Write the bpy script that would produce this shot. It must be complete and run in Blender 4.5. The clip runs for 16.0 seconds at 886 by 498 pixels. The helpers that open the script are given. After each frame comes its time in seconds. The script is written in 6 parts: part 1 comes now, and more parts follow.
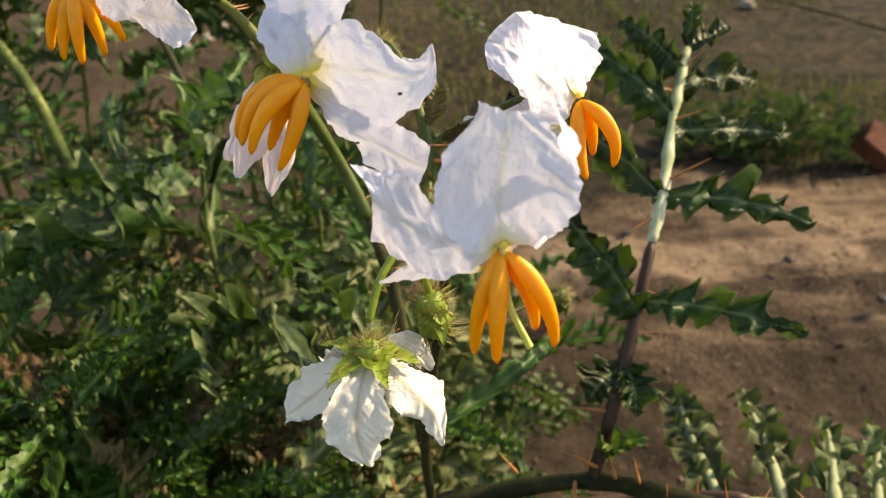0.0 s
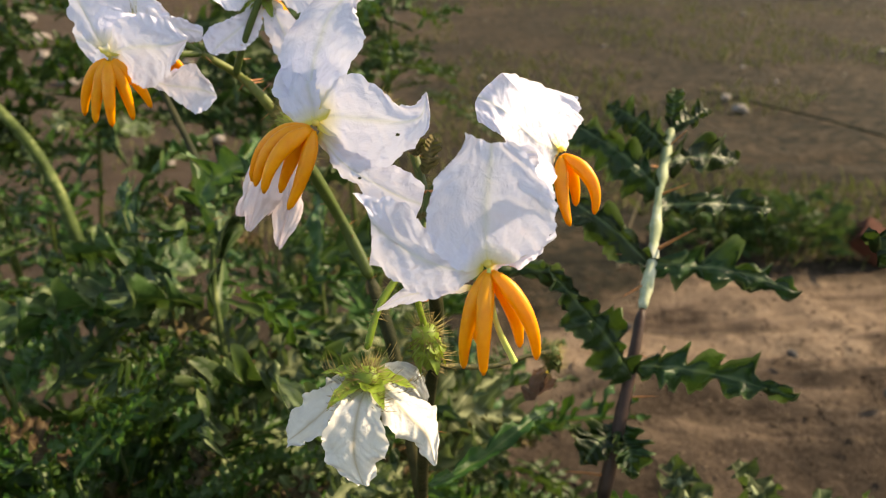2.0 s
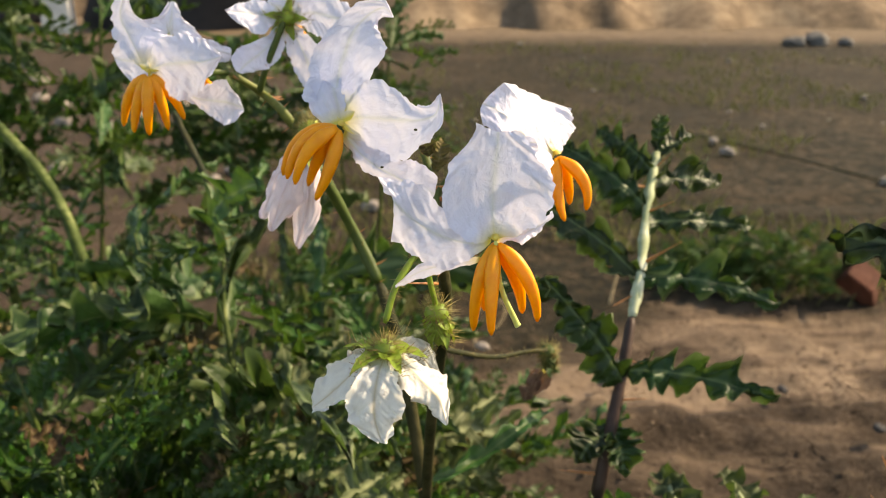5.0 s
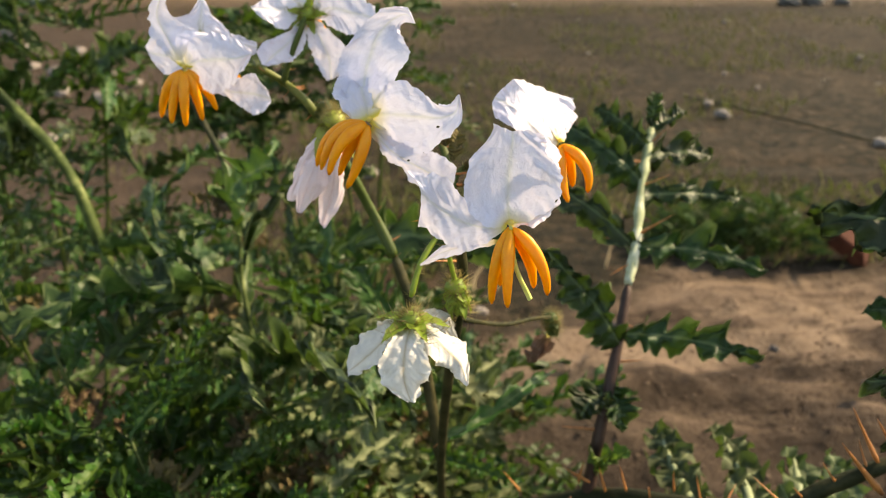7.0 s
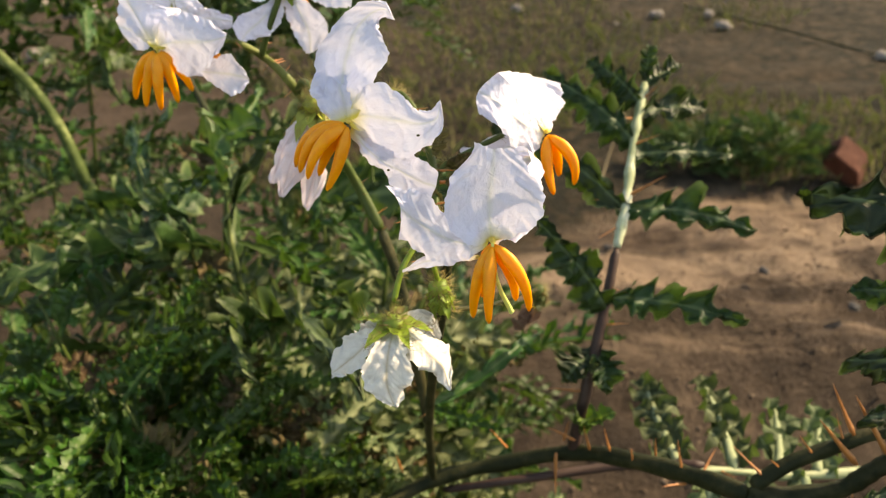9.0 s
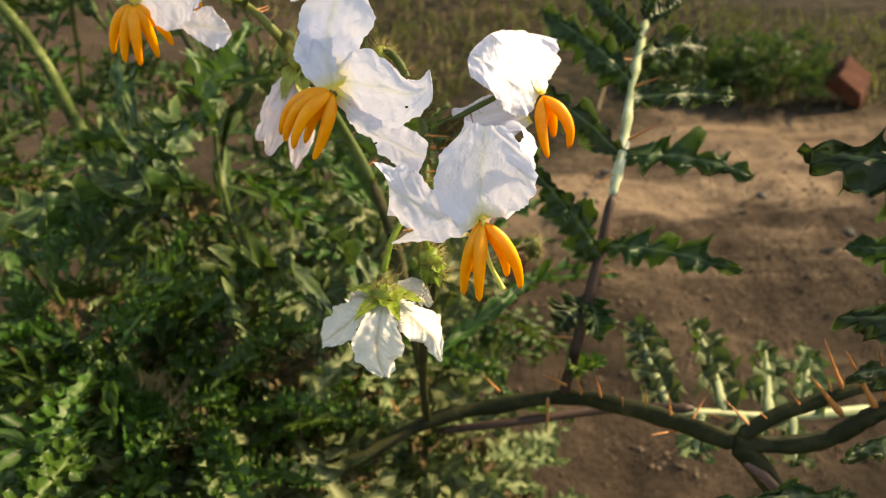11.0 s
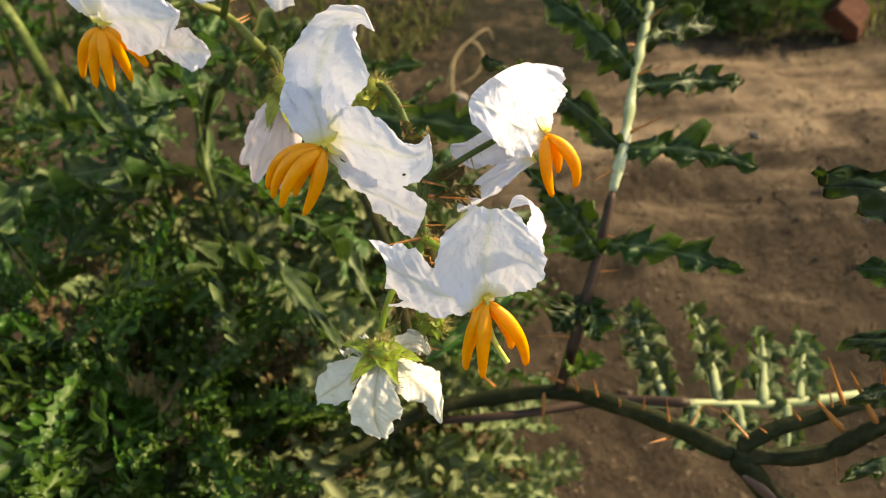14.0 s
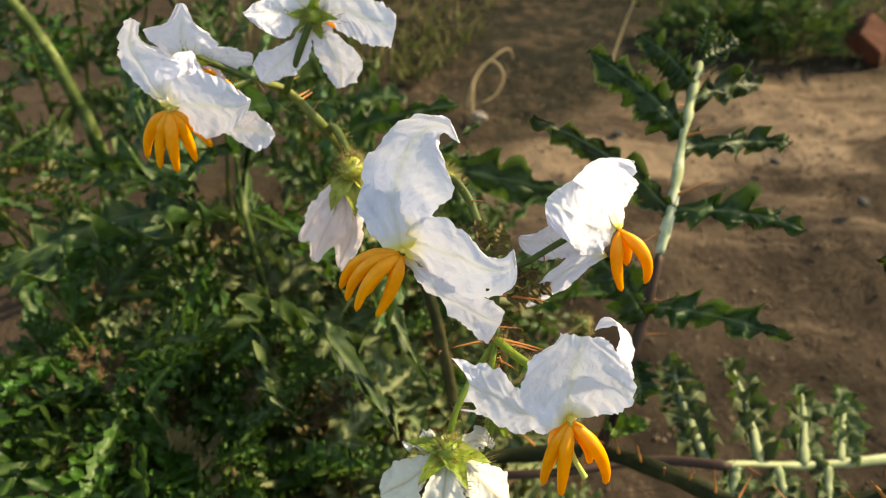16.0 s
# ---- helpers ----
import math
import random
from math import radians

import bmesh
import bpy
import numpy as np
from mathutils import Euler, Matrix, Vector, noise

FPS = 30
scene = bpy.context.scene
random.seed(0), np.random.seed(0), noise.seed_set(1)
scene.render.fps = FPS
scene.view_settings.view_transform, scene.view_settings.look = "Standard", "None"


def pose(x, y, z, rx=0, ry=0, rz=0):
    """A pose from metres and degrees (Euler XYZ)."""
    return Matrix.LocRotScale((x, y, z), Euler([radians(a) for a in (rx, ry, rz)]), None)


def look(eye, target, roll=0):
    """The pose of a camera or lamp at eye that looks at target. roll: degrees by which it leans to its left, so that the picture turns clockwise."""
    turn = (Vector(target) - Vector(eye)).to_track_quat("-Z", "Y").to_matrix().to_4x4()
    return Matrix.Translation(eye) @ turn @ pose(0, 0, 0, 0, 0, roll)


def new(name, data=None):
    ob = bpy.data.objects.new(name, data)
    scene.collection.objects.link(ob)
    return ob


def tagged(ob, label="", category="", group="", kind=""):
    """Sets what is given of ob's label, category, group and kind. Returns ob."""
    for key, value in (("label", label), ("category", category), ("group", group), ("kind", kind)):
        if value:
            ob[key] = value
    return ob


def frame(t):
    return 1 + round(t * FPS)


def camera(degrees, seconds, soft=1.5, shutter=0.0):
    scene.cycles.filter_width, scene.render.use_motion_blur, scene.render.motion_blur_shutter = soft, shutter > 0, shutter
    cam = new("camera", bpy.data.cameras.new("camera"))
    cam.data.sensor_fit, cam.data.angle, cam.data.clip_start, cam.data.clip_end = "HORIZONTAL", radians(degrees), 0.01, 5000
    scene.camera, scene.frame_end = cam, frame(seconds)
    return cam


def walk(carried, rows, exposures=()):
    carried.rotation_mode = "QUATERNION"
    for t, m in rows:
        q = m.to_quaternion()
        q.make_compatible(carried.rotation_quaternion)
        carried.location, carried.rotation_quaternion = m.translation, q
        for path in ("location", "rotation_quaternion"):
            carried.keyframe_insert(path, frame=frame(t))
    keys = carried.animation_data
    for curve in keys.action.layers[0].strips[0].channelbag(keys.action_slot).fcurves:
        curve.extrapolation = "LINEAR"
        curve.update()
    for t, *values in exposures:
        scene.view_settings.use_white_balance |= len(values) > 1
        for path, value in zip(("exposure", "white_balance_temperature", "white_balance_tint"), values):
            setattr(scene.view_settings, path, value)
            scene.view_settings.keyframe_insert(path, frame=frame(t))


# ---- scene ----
cam = camera(60.5, 16.0, 1.1)
METRES, EYE, TILT, LEAN, TURN = 0.2, 0.74, -32.0, 0.0, 0.0
ROWS = [
    (0.0, 0.0, 0.0, 0.0, -0.0, -0.0, -0.0),
    (0.5, 0.0028, -0.0024, -0.0161, -0.18, 2.08, -0.03),
    (1.0, -0.0013, -0.0025, -0.0351, -0.14, 3.68, -0.15),
    (1.5, 0.0089, -0.035, -0.0427, 0.03, 5.57, -0.06),
    (2.0, 0.0108, -0.0609, -0.0696, 0.28, 7.54, -0.23),
    (2.5, 0.0056, -0.0679, -0.0822, 0.24, 9.49, -0.34),
    (3.0, 0.0002, -0.0577, -0.1064, -0.02, 10.94, -0.27),
    (3.5, 0.0144, -0.0437, -0.1415, 0.03, 10.95, -0.14),
    (6.0, -0.0252, -0.2272, -0.1508, -0.6, 10.25, -0.16),
    (6.5, -0.0292, -0.2467, -0.153, -0.54, 9.03, 0.1),
    (7.0, -0.0401, -0.2618, -0.1473, -0.58, 8.13, 0.5),
    (7.5, -0.0307, -0.2577, -0.1276, -0.87, 6.91, 0.75),
    (8.0, -0.0321, -0.2522, -0.1079, -0.86, 5.59, 0.91),
    (8.5, -0.0134, -0.2606, -0.0759, -0.81, 3.25, 1.41),
    (9.0, -0.0227, -0.2597, -0.0276, -0.94, 1.43, 0.79),
    (9.5, -0.0265, -0.2249, 0.0026, -1.25, -1.11, 0.95),
    (12.0, -0.0063, -0.2569, 0.0787, -1.14, -6.54, 0.89),
    (12.5, -0.0152, -0.256, 0.1066, -1.53, -8.05, 0.69),
    (13.0, -0.019, -0.2507, 0.1343, -1.6, -8.66, 1.09),
    (13.5, -0.024, -0.2157, 0.1693, -1.97, -9.74, 0.93),
    (14.0, -0.0224, -0.1646, 0.1911, -2.09, -10.35, 1.07),
    (14.5, -0.0392, -0.1709, 0.2118, -1.96, -10.17, 0.96),
    (15.0, -0.0457, -0.1748, 0.2359, -1.59, -9.82, 0.79),
    (15.5, -0.06, -0.1499, 0.2571, -1.31, -9.93, 0.45),
    (16.0, -0.0958, -0.1304, 0.2977, -1.21, -9.76, 0.06),
]
walk(cam, [(t, pose(0, 0, EYE, TILT, LEAN, TURN) @ pose(METRES * x, METRES * y, METRES * z, 90 + pitch, roll, yaw)) for t, x, y, z, yaw, pitch, roll in ROWS],
     [(0.0, 1.26, 9300, 10), (3.0, 1.25, 8800, 10), (9.0, 1.37, 9200, 10), (12.5, 1.31, 10500, 4), (16.0, 1.27, 9500, 2)])

# the lens of a phone held close: shallow depth of field
cam.data.dof.use_dof = True
cam.data.dof.focus_distance = 0.16
cam.data.dof.aperture_fstop = 26.0

# ---- light ----
SUN = Vector((0.74, 0.26, 0.62)).normalized()
world = bpy.data.worlds.new("sky")
scene.world = world
world.use_nodes = True
wn = world.node_tree
sky = wn.nodes.new("ShaderNodeTexSky")
sky.sky_type = "NISHITA"
sky.sun_disc = False
sky.sun_elevation = math.asin(SUN.z)
sky.sun_rotation = math.atan2(SUN.x, SUN.y)
wn.nodes["Background"].inputs["Strength"].default_value = 0.15
wn.links.new(sky.outputs[0], wn.nodes["Background"].inputs["Color"])
lamp = bpy.data.lights.new("sun", "SUN")
lamp.energy, lamp.angle, lamp.color = 4.1, radians(0.5), (1.0, 0.89, 0.74)
sun = new("sun", lamp)
sun.matrix_world = look(SUN * 20, (0, 0, 0))


# ---- materials ----
def material(name, rough=0.6):
    m = bpy.data.materials.new(name)
    m.use_nodes = True
    nt = m.node_tree
    b = nt.nodes["Principled BSDF"]
    b.inputs["Roughness"].default_value = rough
    return m, nt, b


def nod(nt, kind, **kw):
    n = nt.nodes.new(kind)
    for k, v in kw.items():
        n.inputs[k].default_value = v
    return n


def ramp(nt, fac, stops):
    r = nt.nodes.new("ShaderNodeValToRGB")
    e = r.color_ramp.elements
    while len(e) < len(stops):
        e.new(0.5)
    for i, (p, c) in enumerate(stops):
        e[i].position, e[i].color = p, (*c, 1)
    nt.links.new(fac, r.inputs[0])
    return r.outputs[0]


def mix(nt, fac, a, b):
    m = nt.nodes.new("ShaderNodeMix")
    m.data_type = "RGBA"
    for sock, v in ((m.inputs[0], fac), (m.inputs[6], a), (m.inputs[7], b)):
        if isinstance(v, (int, float)):
            sock.default_value = v
        elif isinstance(v, tuple):
            sock.default_value = (*v, 1)
        else:
            nt.links.new(v, sock)
    return m.outputs[2]


def noise_of(nt, scale, detail=4, rough=0.6, coord="Object", dist=0.0):
    tc = nt.nodes.new("ShaderNodeTexCoord")
    n = nod(nt, "ShaderNodeTexNoise", Scale=scale, Detail=detail, Roughness=rough, Distortion=dist)
    nt.links.new(tc.outputs[coord], n.inputs["Vector"])
    return n.outputs[0]


def bump_of(nt, b, height, strength, distance):
    n = nod(nt, "ShaderNodeBump", Strength=strength, Distance=distance)
    nt.links.new(height, n.inputs["Height"])
    nt.links.new(n.outputs[0], b.inputs["Normal"])
    return n


def uv_axes(nt):
    tc = nt.nodes.new("ShaderNodeTexCoord")
    s = nt.nodes.new("ShaderNodeSeparateXYZ")
    nt.links.new(tc.outputs["UV"], s.inputs[0])
    return s.outputs[0], s.outputs[1], tc


def maths(nt, op, a, b=0.0):
    n = nt.nodes.new("ShaderNodeMath")
    n.operation = op
    for sock, v in zip(n.inputs, (a, b)):
        if isinstance(v, (int, float)):
            sock.default_value = v
        else:
            nt.links.new(v, sock)
    return n.outputs[0]


def add_translucent(nt, b, color, fac):
    t = nt.nodes.new("ShaderNodeBsdfTranslucent")
    if isinstance(color, tuple):
        t.inputs[0].default_value = (*color, 1)
    else:
        nt.links.new(color, t.inputs[0])
    if b.inputs["Normal"].is_linked:
        nt.links.new(b.inputs["Normal"].links[0].from_socket, t.inputs["Normal"])
    mx = nt.nodes.new("ShaderNodeMixShader")
    mx.inputs[0].default_value = fac
    nt.links.new(b.outputs[0], mx.inputs[1])
    nt.links.new(t.outputs[0], mx.inputs[2])
    nt.links.new(mx.outputs[0], nt.nodes["Material Output"].inputs[0])


def petal_material(name, tint, base, rib, vein=0.35):
    """Crinkled petal: silky white with a pale rib along the middle and a tinted foot; u runs along it, v across."""
    m, nt, b = material(name, 0.55)
    u, v, tc = uv_axes(nt)
    sx = nod(nt, "ShaderNodeMapping")
    sx.inputs["Scale"].default_value = (7.0, 22.0, 1.0)
    nt.links.new(tc.outputs["UV"], sx.inputs[0])
    veins = nod(nt, "ShaderNodeTexNoise", Scale=1.0, Detail=5, Roughness=0.62, Distortion=1.2)
    nt.links.new(sx.outputs[0], veins.inputs["Vector"])
    mid = maths(nt, "ABSOLUTE", maths(nt, "SUBTRACT", v, 0.5))
    ribm = ramp(nt, mid, [(0.0, (1, 1, 1)), (0.05, (0.25, 0.25, 0.25)), (0.13, (0, 0, 0))])
    foot = ramp(nt, u, [(0.03, (0.95, 0.95, 0.95)), (0.08, (0.5, 0.5, 0.5)), (0.2, (0, 0, 0))])
    col = mix(nt, ramp(nt, veins.outputs[0], [(0.35, (0, 0, 0)), (0.7, (1, 1, 1))]), tint, tuple(min(1, c * 1.06) for c in tint))
    col = mix(nt, maths(nt, "MULTIPLY", ribm, vein), col, rib)
    col = mix(nt, foot, col, base)
    nt.links.new(col, b.inputs["Base Color"])
    b.inputs["Specular IOR Level"].default_value = 0.25
    b.inputs["Sheen Weight"].default_value = 0.12
    ridge = maths(nt, "ABSOLUTE", maths(nt, "SUBTRACT", noise_of(nt, 420.0, 5, 0.6, "Object", 0.9), 0.5))
    h = maths(nt, "ADD", maths(nt, "MULTIPLY", veins.outputs[0], 0.3), maths(nt, "MULTIPLY", ridge, -1.3))
    bump_of(nt, b, h, 0.5, 0.0008)
    add_translucent(nt, b, col, 0.26)
    return m


def leaf_material(name, dark, light, rib, rough, trans=0.25, broad=1.0, gloss=0.14, relief=0.001, rim=0.0, veins=0.12):
    m, nt, b = material(name, rough)
    b.inputs["Specular IOR Level"].default_value = gloss
    u, v, tc = uv_axes(nt)
    info = nt.nodes.new("ShaderNodeObjectInfo")
    mid = maths(nt, "ABSOLUTE", maths(nt, "SUBTRACT", v, 0.5))
    ribm = ramp(nt, mid, [(0.0, (1, 1, 1)), (0.045 * broad, (0.55, 0.55, 0.55)), (0.085 * broad, (0, 0, 0))])
    side = nt.nodes.new("ShaderNodeTexWave")
    side.wave_type, side.bands_direction = "BANDS", "X"
    side.inputs["Scale"].default_value = 2.6
    side.inputs["Distortion"].default_value = 1.5
    nt.links.new(tc.outputs["UV"], side.inputs[0])
    n = noise_of(nt, 120.0, 5, 0.65)
    col = mix(nt, ramp(nt, n, [(0.3, (0, 0, 0)), (0.7, (1, 1, 1))]), dark, light)
    hs = nt.nodes.new("ShaderNodeHueSaturation")
    nt.links.new(maths(nt, "ADD", maths(nt, "MULTIPLY", info.outputs["Random"], 0.05), 0.475), hs.inputs["Hue"])
    nt.links.new(maths(nt, "ADD", maths(nt, "MULTIPLY", info.outputs["Random"], 0.7), 0.65), hs.inputs["Value"])
    nt.links.new(col, hs.inputs["Color"])
    col = mix(nt, maths(nt, "MULTIPLY", ramp(nt, side.outputs[0], [(0.86, (0, 0, 0)), (1.0, (1, 1, 1))]), veins), hs.outputs[0], rib)
    col = mix(nt, maths(nt, "MULTIPLY", ribm, 0.85), col, rib)
    if rim:
        edge = ramp(nt, maths(nt, "ADD", mid, maths(nt, "MULTIPLY", n, 0.04)), [(0.44, (0, 0, 0)), (0.5, (1, 1, 1))])
        col = mix(nt, maths(nt, "MULTIPLY", edge, rim), col, (0.16, 0.2, 0.08))
        # dusty white upper half of the blade, its sunlit brightness painted into the colour
        lit_dust = maths(nt, "ADD", v, maths(nt, "MULTIPLY", noise_of(nt, 90.0, 3, 0.6), 0.8))
        col = mix(nt, maths(nt, "MULTIPLY", ramp(nt, lit_dust, [(1.1, (0, 0, 0)), (1.25, (1, 1, 1))]), 0.6), col, (0.26, 0.3, 0.17))
    nt.links.new(col, b.inputs["Base Color"])
    h = maths(nt, "ADD", n, maths(nt, "MULTIPLY", side.outputs[0], 0.5))
    bump_of(nt, b, h, 0.6, relief)
    add_translucent(nt, b, mix(nt, 0.4, col, (0.12, 0.22, 0.02)), trans)
    return m


def grained(name, stops, scale, rough=0.6, bump=0.3, dist=0.002, coord="Object", spec=0.5):
    m, nt, b = material(name, rough)
    n = noise_of(nt, scale, 6, 0.65, coord)
    big = noise_of(nt, scale * 0.13, 3, 0.5, coord)
    f = maths(nt, "ADD", maths(nt, "MULTIPLY", n, 0.6), maths(nt, "MULTIPLY", big, 0.4))
    nt.links.new(ramp(nt, f, stops), b.inputs["Base Color"])
    b.inputs["Specular IOR Level"].default_value = spec
    bump_of(nt, b, n, bump, dist)
    return m


WHITE = petal_material("petal_white", (0.65, 0.645, 0.76), (0.66, 0.55, 0.06), (0.56, 0.57, 0.5), 0.6)
CREAM = petal_material("petal_cream", (0.66, 0.645, 0.6), (0.55, 0.5, 0.12), (0.42, 0.34, 0.2), 0.75)
PINK = petal_material("petal_pink", (0.74, 0.64, 0.68), (0.45, 0.46, 0.15), (0.6, 0.45, 0.46), 0.7)
BROWN = petal_material("petal_dry", (0.13, 0.07, 0.045), (0.12, 0.08, 0.04), (0.08, 0.04, 0.03))
ANTHER = grained("anther_orange", [(0.3, (0.84, 0.26, 0.003)), (0.7, (0.97, 0.42, 0.008))], 420.0, 0.42, 0.12, 0.0006)
STYLE = grained("style_green", [(0.3, (0.42, 0.5, 0.1)), (0.7, (0.6, 0.66, 0.2))], 400.0, 0.45, 0.1, 0.0005)
FOOT = grained("flower_foot", [(0.3, (0.75, 0.6, 0.1)), (0.7, (0.85, 0.74, 0.25))], 300.0, 0.5, 0.1, 0.0004)
SEPAL = grained("sepal_green", [(0.3, (0.1, 0.17, 0.015)), (0.7, (0.22, 0.31, 0.03))], 300.0, 0.5, 0.3, 0.0006)
CALYX_YELLOW = grained("calyx_yellow", [(0.3, (0.16, 0.19, 0.02)), (0.7, (0.33, 0.35, 0.045))], 300.0, 0.5, 0.3, 0.0006)
HAIR = grained("gland_hair", [(0.3, (0.11, 0.12, 0.02)), (0.7, (0.2, 0.12, 0.03))], 200.0, 0.5, 0.0, 0.0001)
def lit_through(m, color, fac):
    nt = m.node_tree
    add_translucent(nt, nt.nodes["Principled BSDF"], color, fac)


lit_through(FOOT, (0.85, 0.7, 0.12), 0.5)
lit_through(SEPAL, (0.4, 0.5, 0.04), 0.2)
lit_through(ANTHER, (0.98, 0.42, 0.005), 0.25)
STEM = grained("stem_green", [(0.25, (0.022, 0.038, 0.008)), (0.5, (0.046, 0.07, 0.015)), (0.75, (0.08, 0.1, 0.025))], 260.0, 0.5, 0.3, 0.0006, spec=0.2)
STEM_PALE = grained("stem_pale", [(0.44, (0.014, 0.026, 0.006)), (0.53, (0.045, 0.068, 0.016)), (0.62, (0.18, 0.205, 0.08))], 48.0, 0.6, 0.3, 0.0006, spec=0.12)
SHOOT = grained("shoot_pale", [(0.36, (0.13, 0.17, 0.07)), (0.5, (0.3, 0.34, 0.2)), (0.6, (0.52, 0.54, 0.42))], 70.0, 0.55, 0.3, 0.0006, spec=0.2)
# brighter copy of the stem green, with sunlight put into its colour
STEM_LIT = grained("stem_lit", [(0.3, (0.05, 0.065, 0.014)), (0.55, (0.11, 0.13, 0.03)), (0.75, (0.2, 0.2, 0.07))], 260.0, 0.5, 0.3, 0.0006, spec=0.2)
RIB_PALE = grained("rib_pale", [(0.3, (0.12, 0.15, 0.06)), (0.7, (0.27, 0.3, 0.16))], 140.0, 0.55, 0.3, 0.0006)
RIB_WHITE = grained("rib_whitish", [(0.3, (0.14, 0.18, 0.085)), (0.7, (0.28, 0.31, 0.185))], 160.0, 0.6, 0.3, 0.0005, spec=0.15)
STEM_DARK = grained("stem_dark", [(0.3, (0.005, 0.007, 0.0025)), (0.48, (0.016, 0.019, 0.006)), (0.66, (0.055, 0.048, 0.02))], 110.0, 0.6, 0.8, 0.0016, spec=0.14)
STEM_PURPLE = grained("stem_purple", [(0.25, (0.024, 0.014, 0.011)), (0.7, (0.06, 0.035, 0.027))], 180.0, 0.5, 0.4, 0.0008, spec=0.2)
STUB = grained("stub_pink", [(0.3, (0.07, 0.035, 0.03)), (0.7, (0.17, 0.1, 0.085))], 160.0, 0.5, 0.4, 0.0008, spec=0.2)
THORN = grained("thorn_orange", [(0.3, (0.26, 0.085, 0.022)), (0.7, (0.46, 0.19, 0.055))], 300.0, 0.4, 0.1, 0.0004)
LEAF = leaf_material("leaf_green", (0.010, 0.031, 0.005), (0.026, 0.061, 0.010), (0.065, 0.11, 0.03), 0.45, 0.25, 1.0, 0.22)
LEAF_BLUE = leaf_material("leaf_bluish", (0.014, 0.038, 0.0095), (0.038, 0.08, 0.023), (0.12, 0.16, 0.07), 0.46, 0.22, 1.0, 0.28, 0.002, 0.5, 0.0)
LEAF_SHOOT = leaf_material("leaf_leathery", (0.006, 0.02, 0.004), (0.017, 0.042, 0.01), (0.1, 0.14, 0.06), 0.45, 0.14, 0.8, 0.3, 0.0024, 0.55, 0.0)
LEAF_MID = leaf_material("leaf_mid", (0.015, 0.047, 0.006), (0.042, 0.102, 0.015), (0.09, 0.15, 0.035), 0.42, 0.3, 1.0, 0.35)
LEAF_YOUNG = leaf_material("leaf_young", (0.03, 0.075, 0.012), (0.066, 0.135, 0.024), (0.2, 0.28, 0.06), 0.45, 0.4, 1.0, 0.3)
LEAF_PALE = leaf_material("leaf_pale", (0.022, 0.045, 0.014), (0.095, 0.125, 0.06), (0.2, 0.24, 0.12), 0.6, 0.25, 0.9)
LEAF_DUSTY = leaf_material("leaf_dusty", (0.055, 0.085, 0.035), (0.13, 0.155, 0.075), (0.3, 0.33, 0.18), 0.6, 0.3)
LEAF_DRY = leaf_material("leaf_dry", (0.05, 0.036, 0.017), (0.1, 0.07, 0.034), (0.14, 0.11, 0.055), 0.7, 0.2)


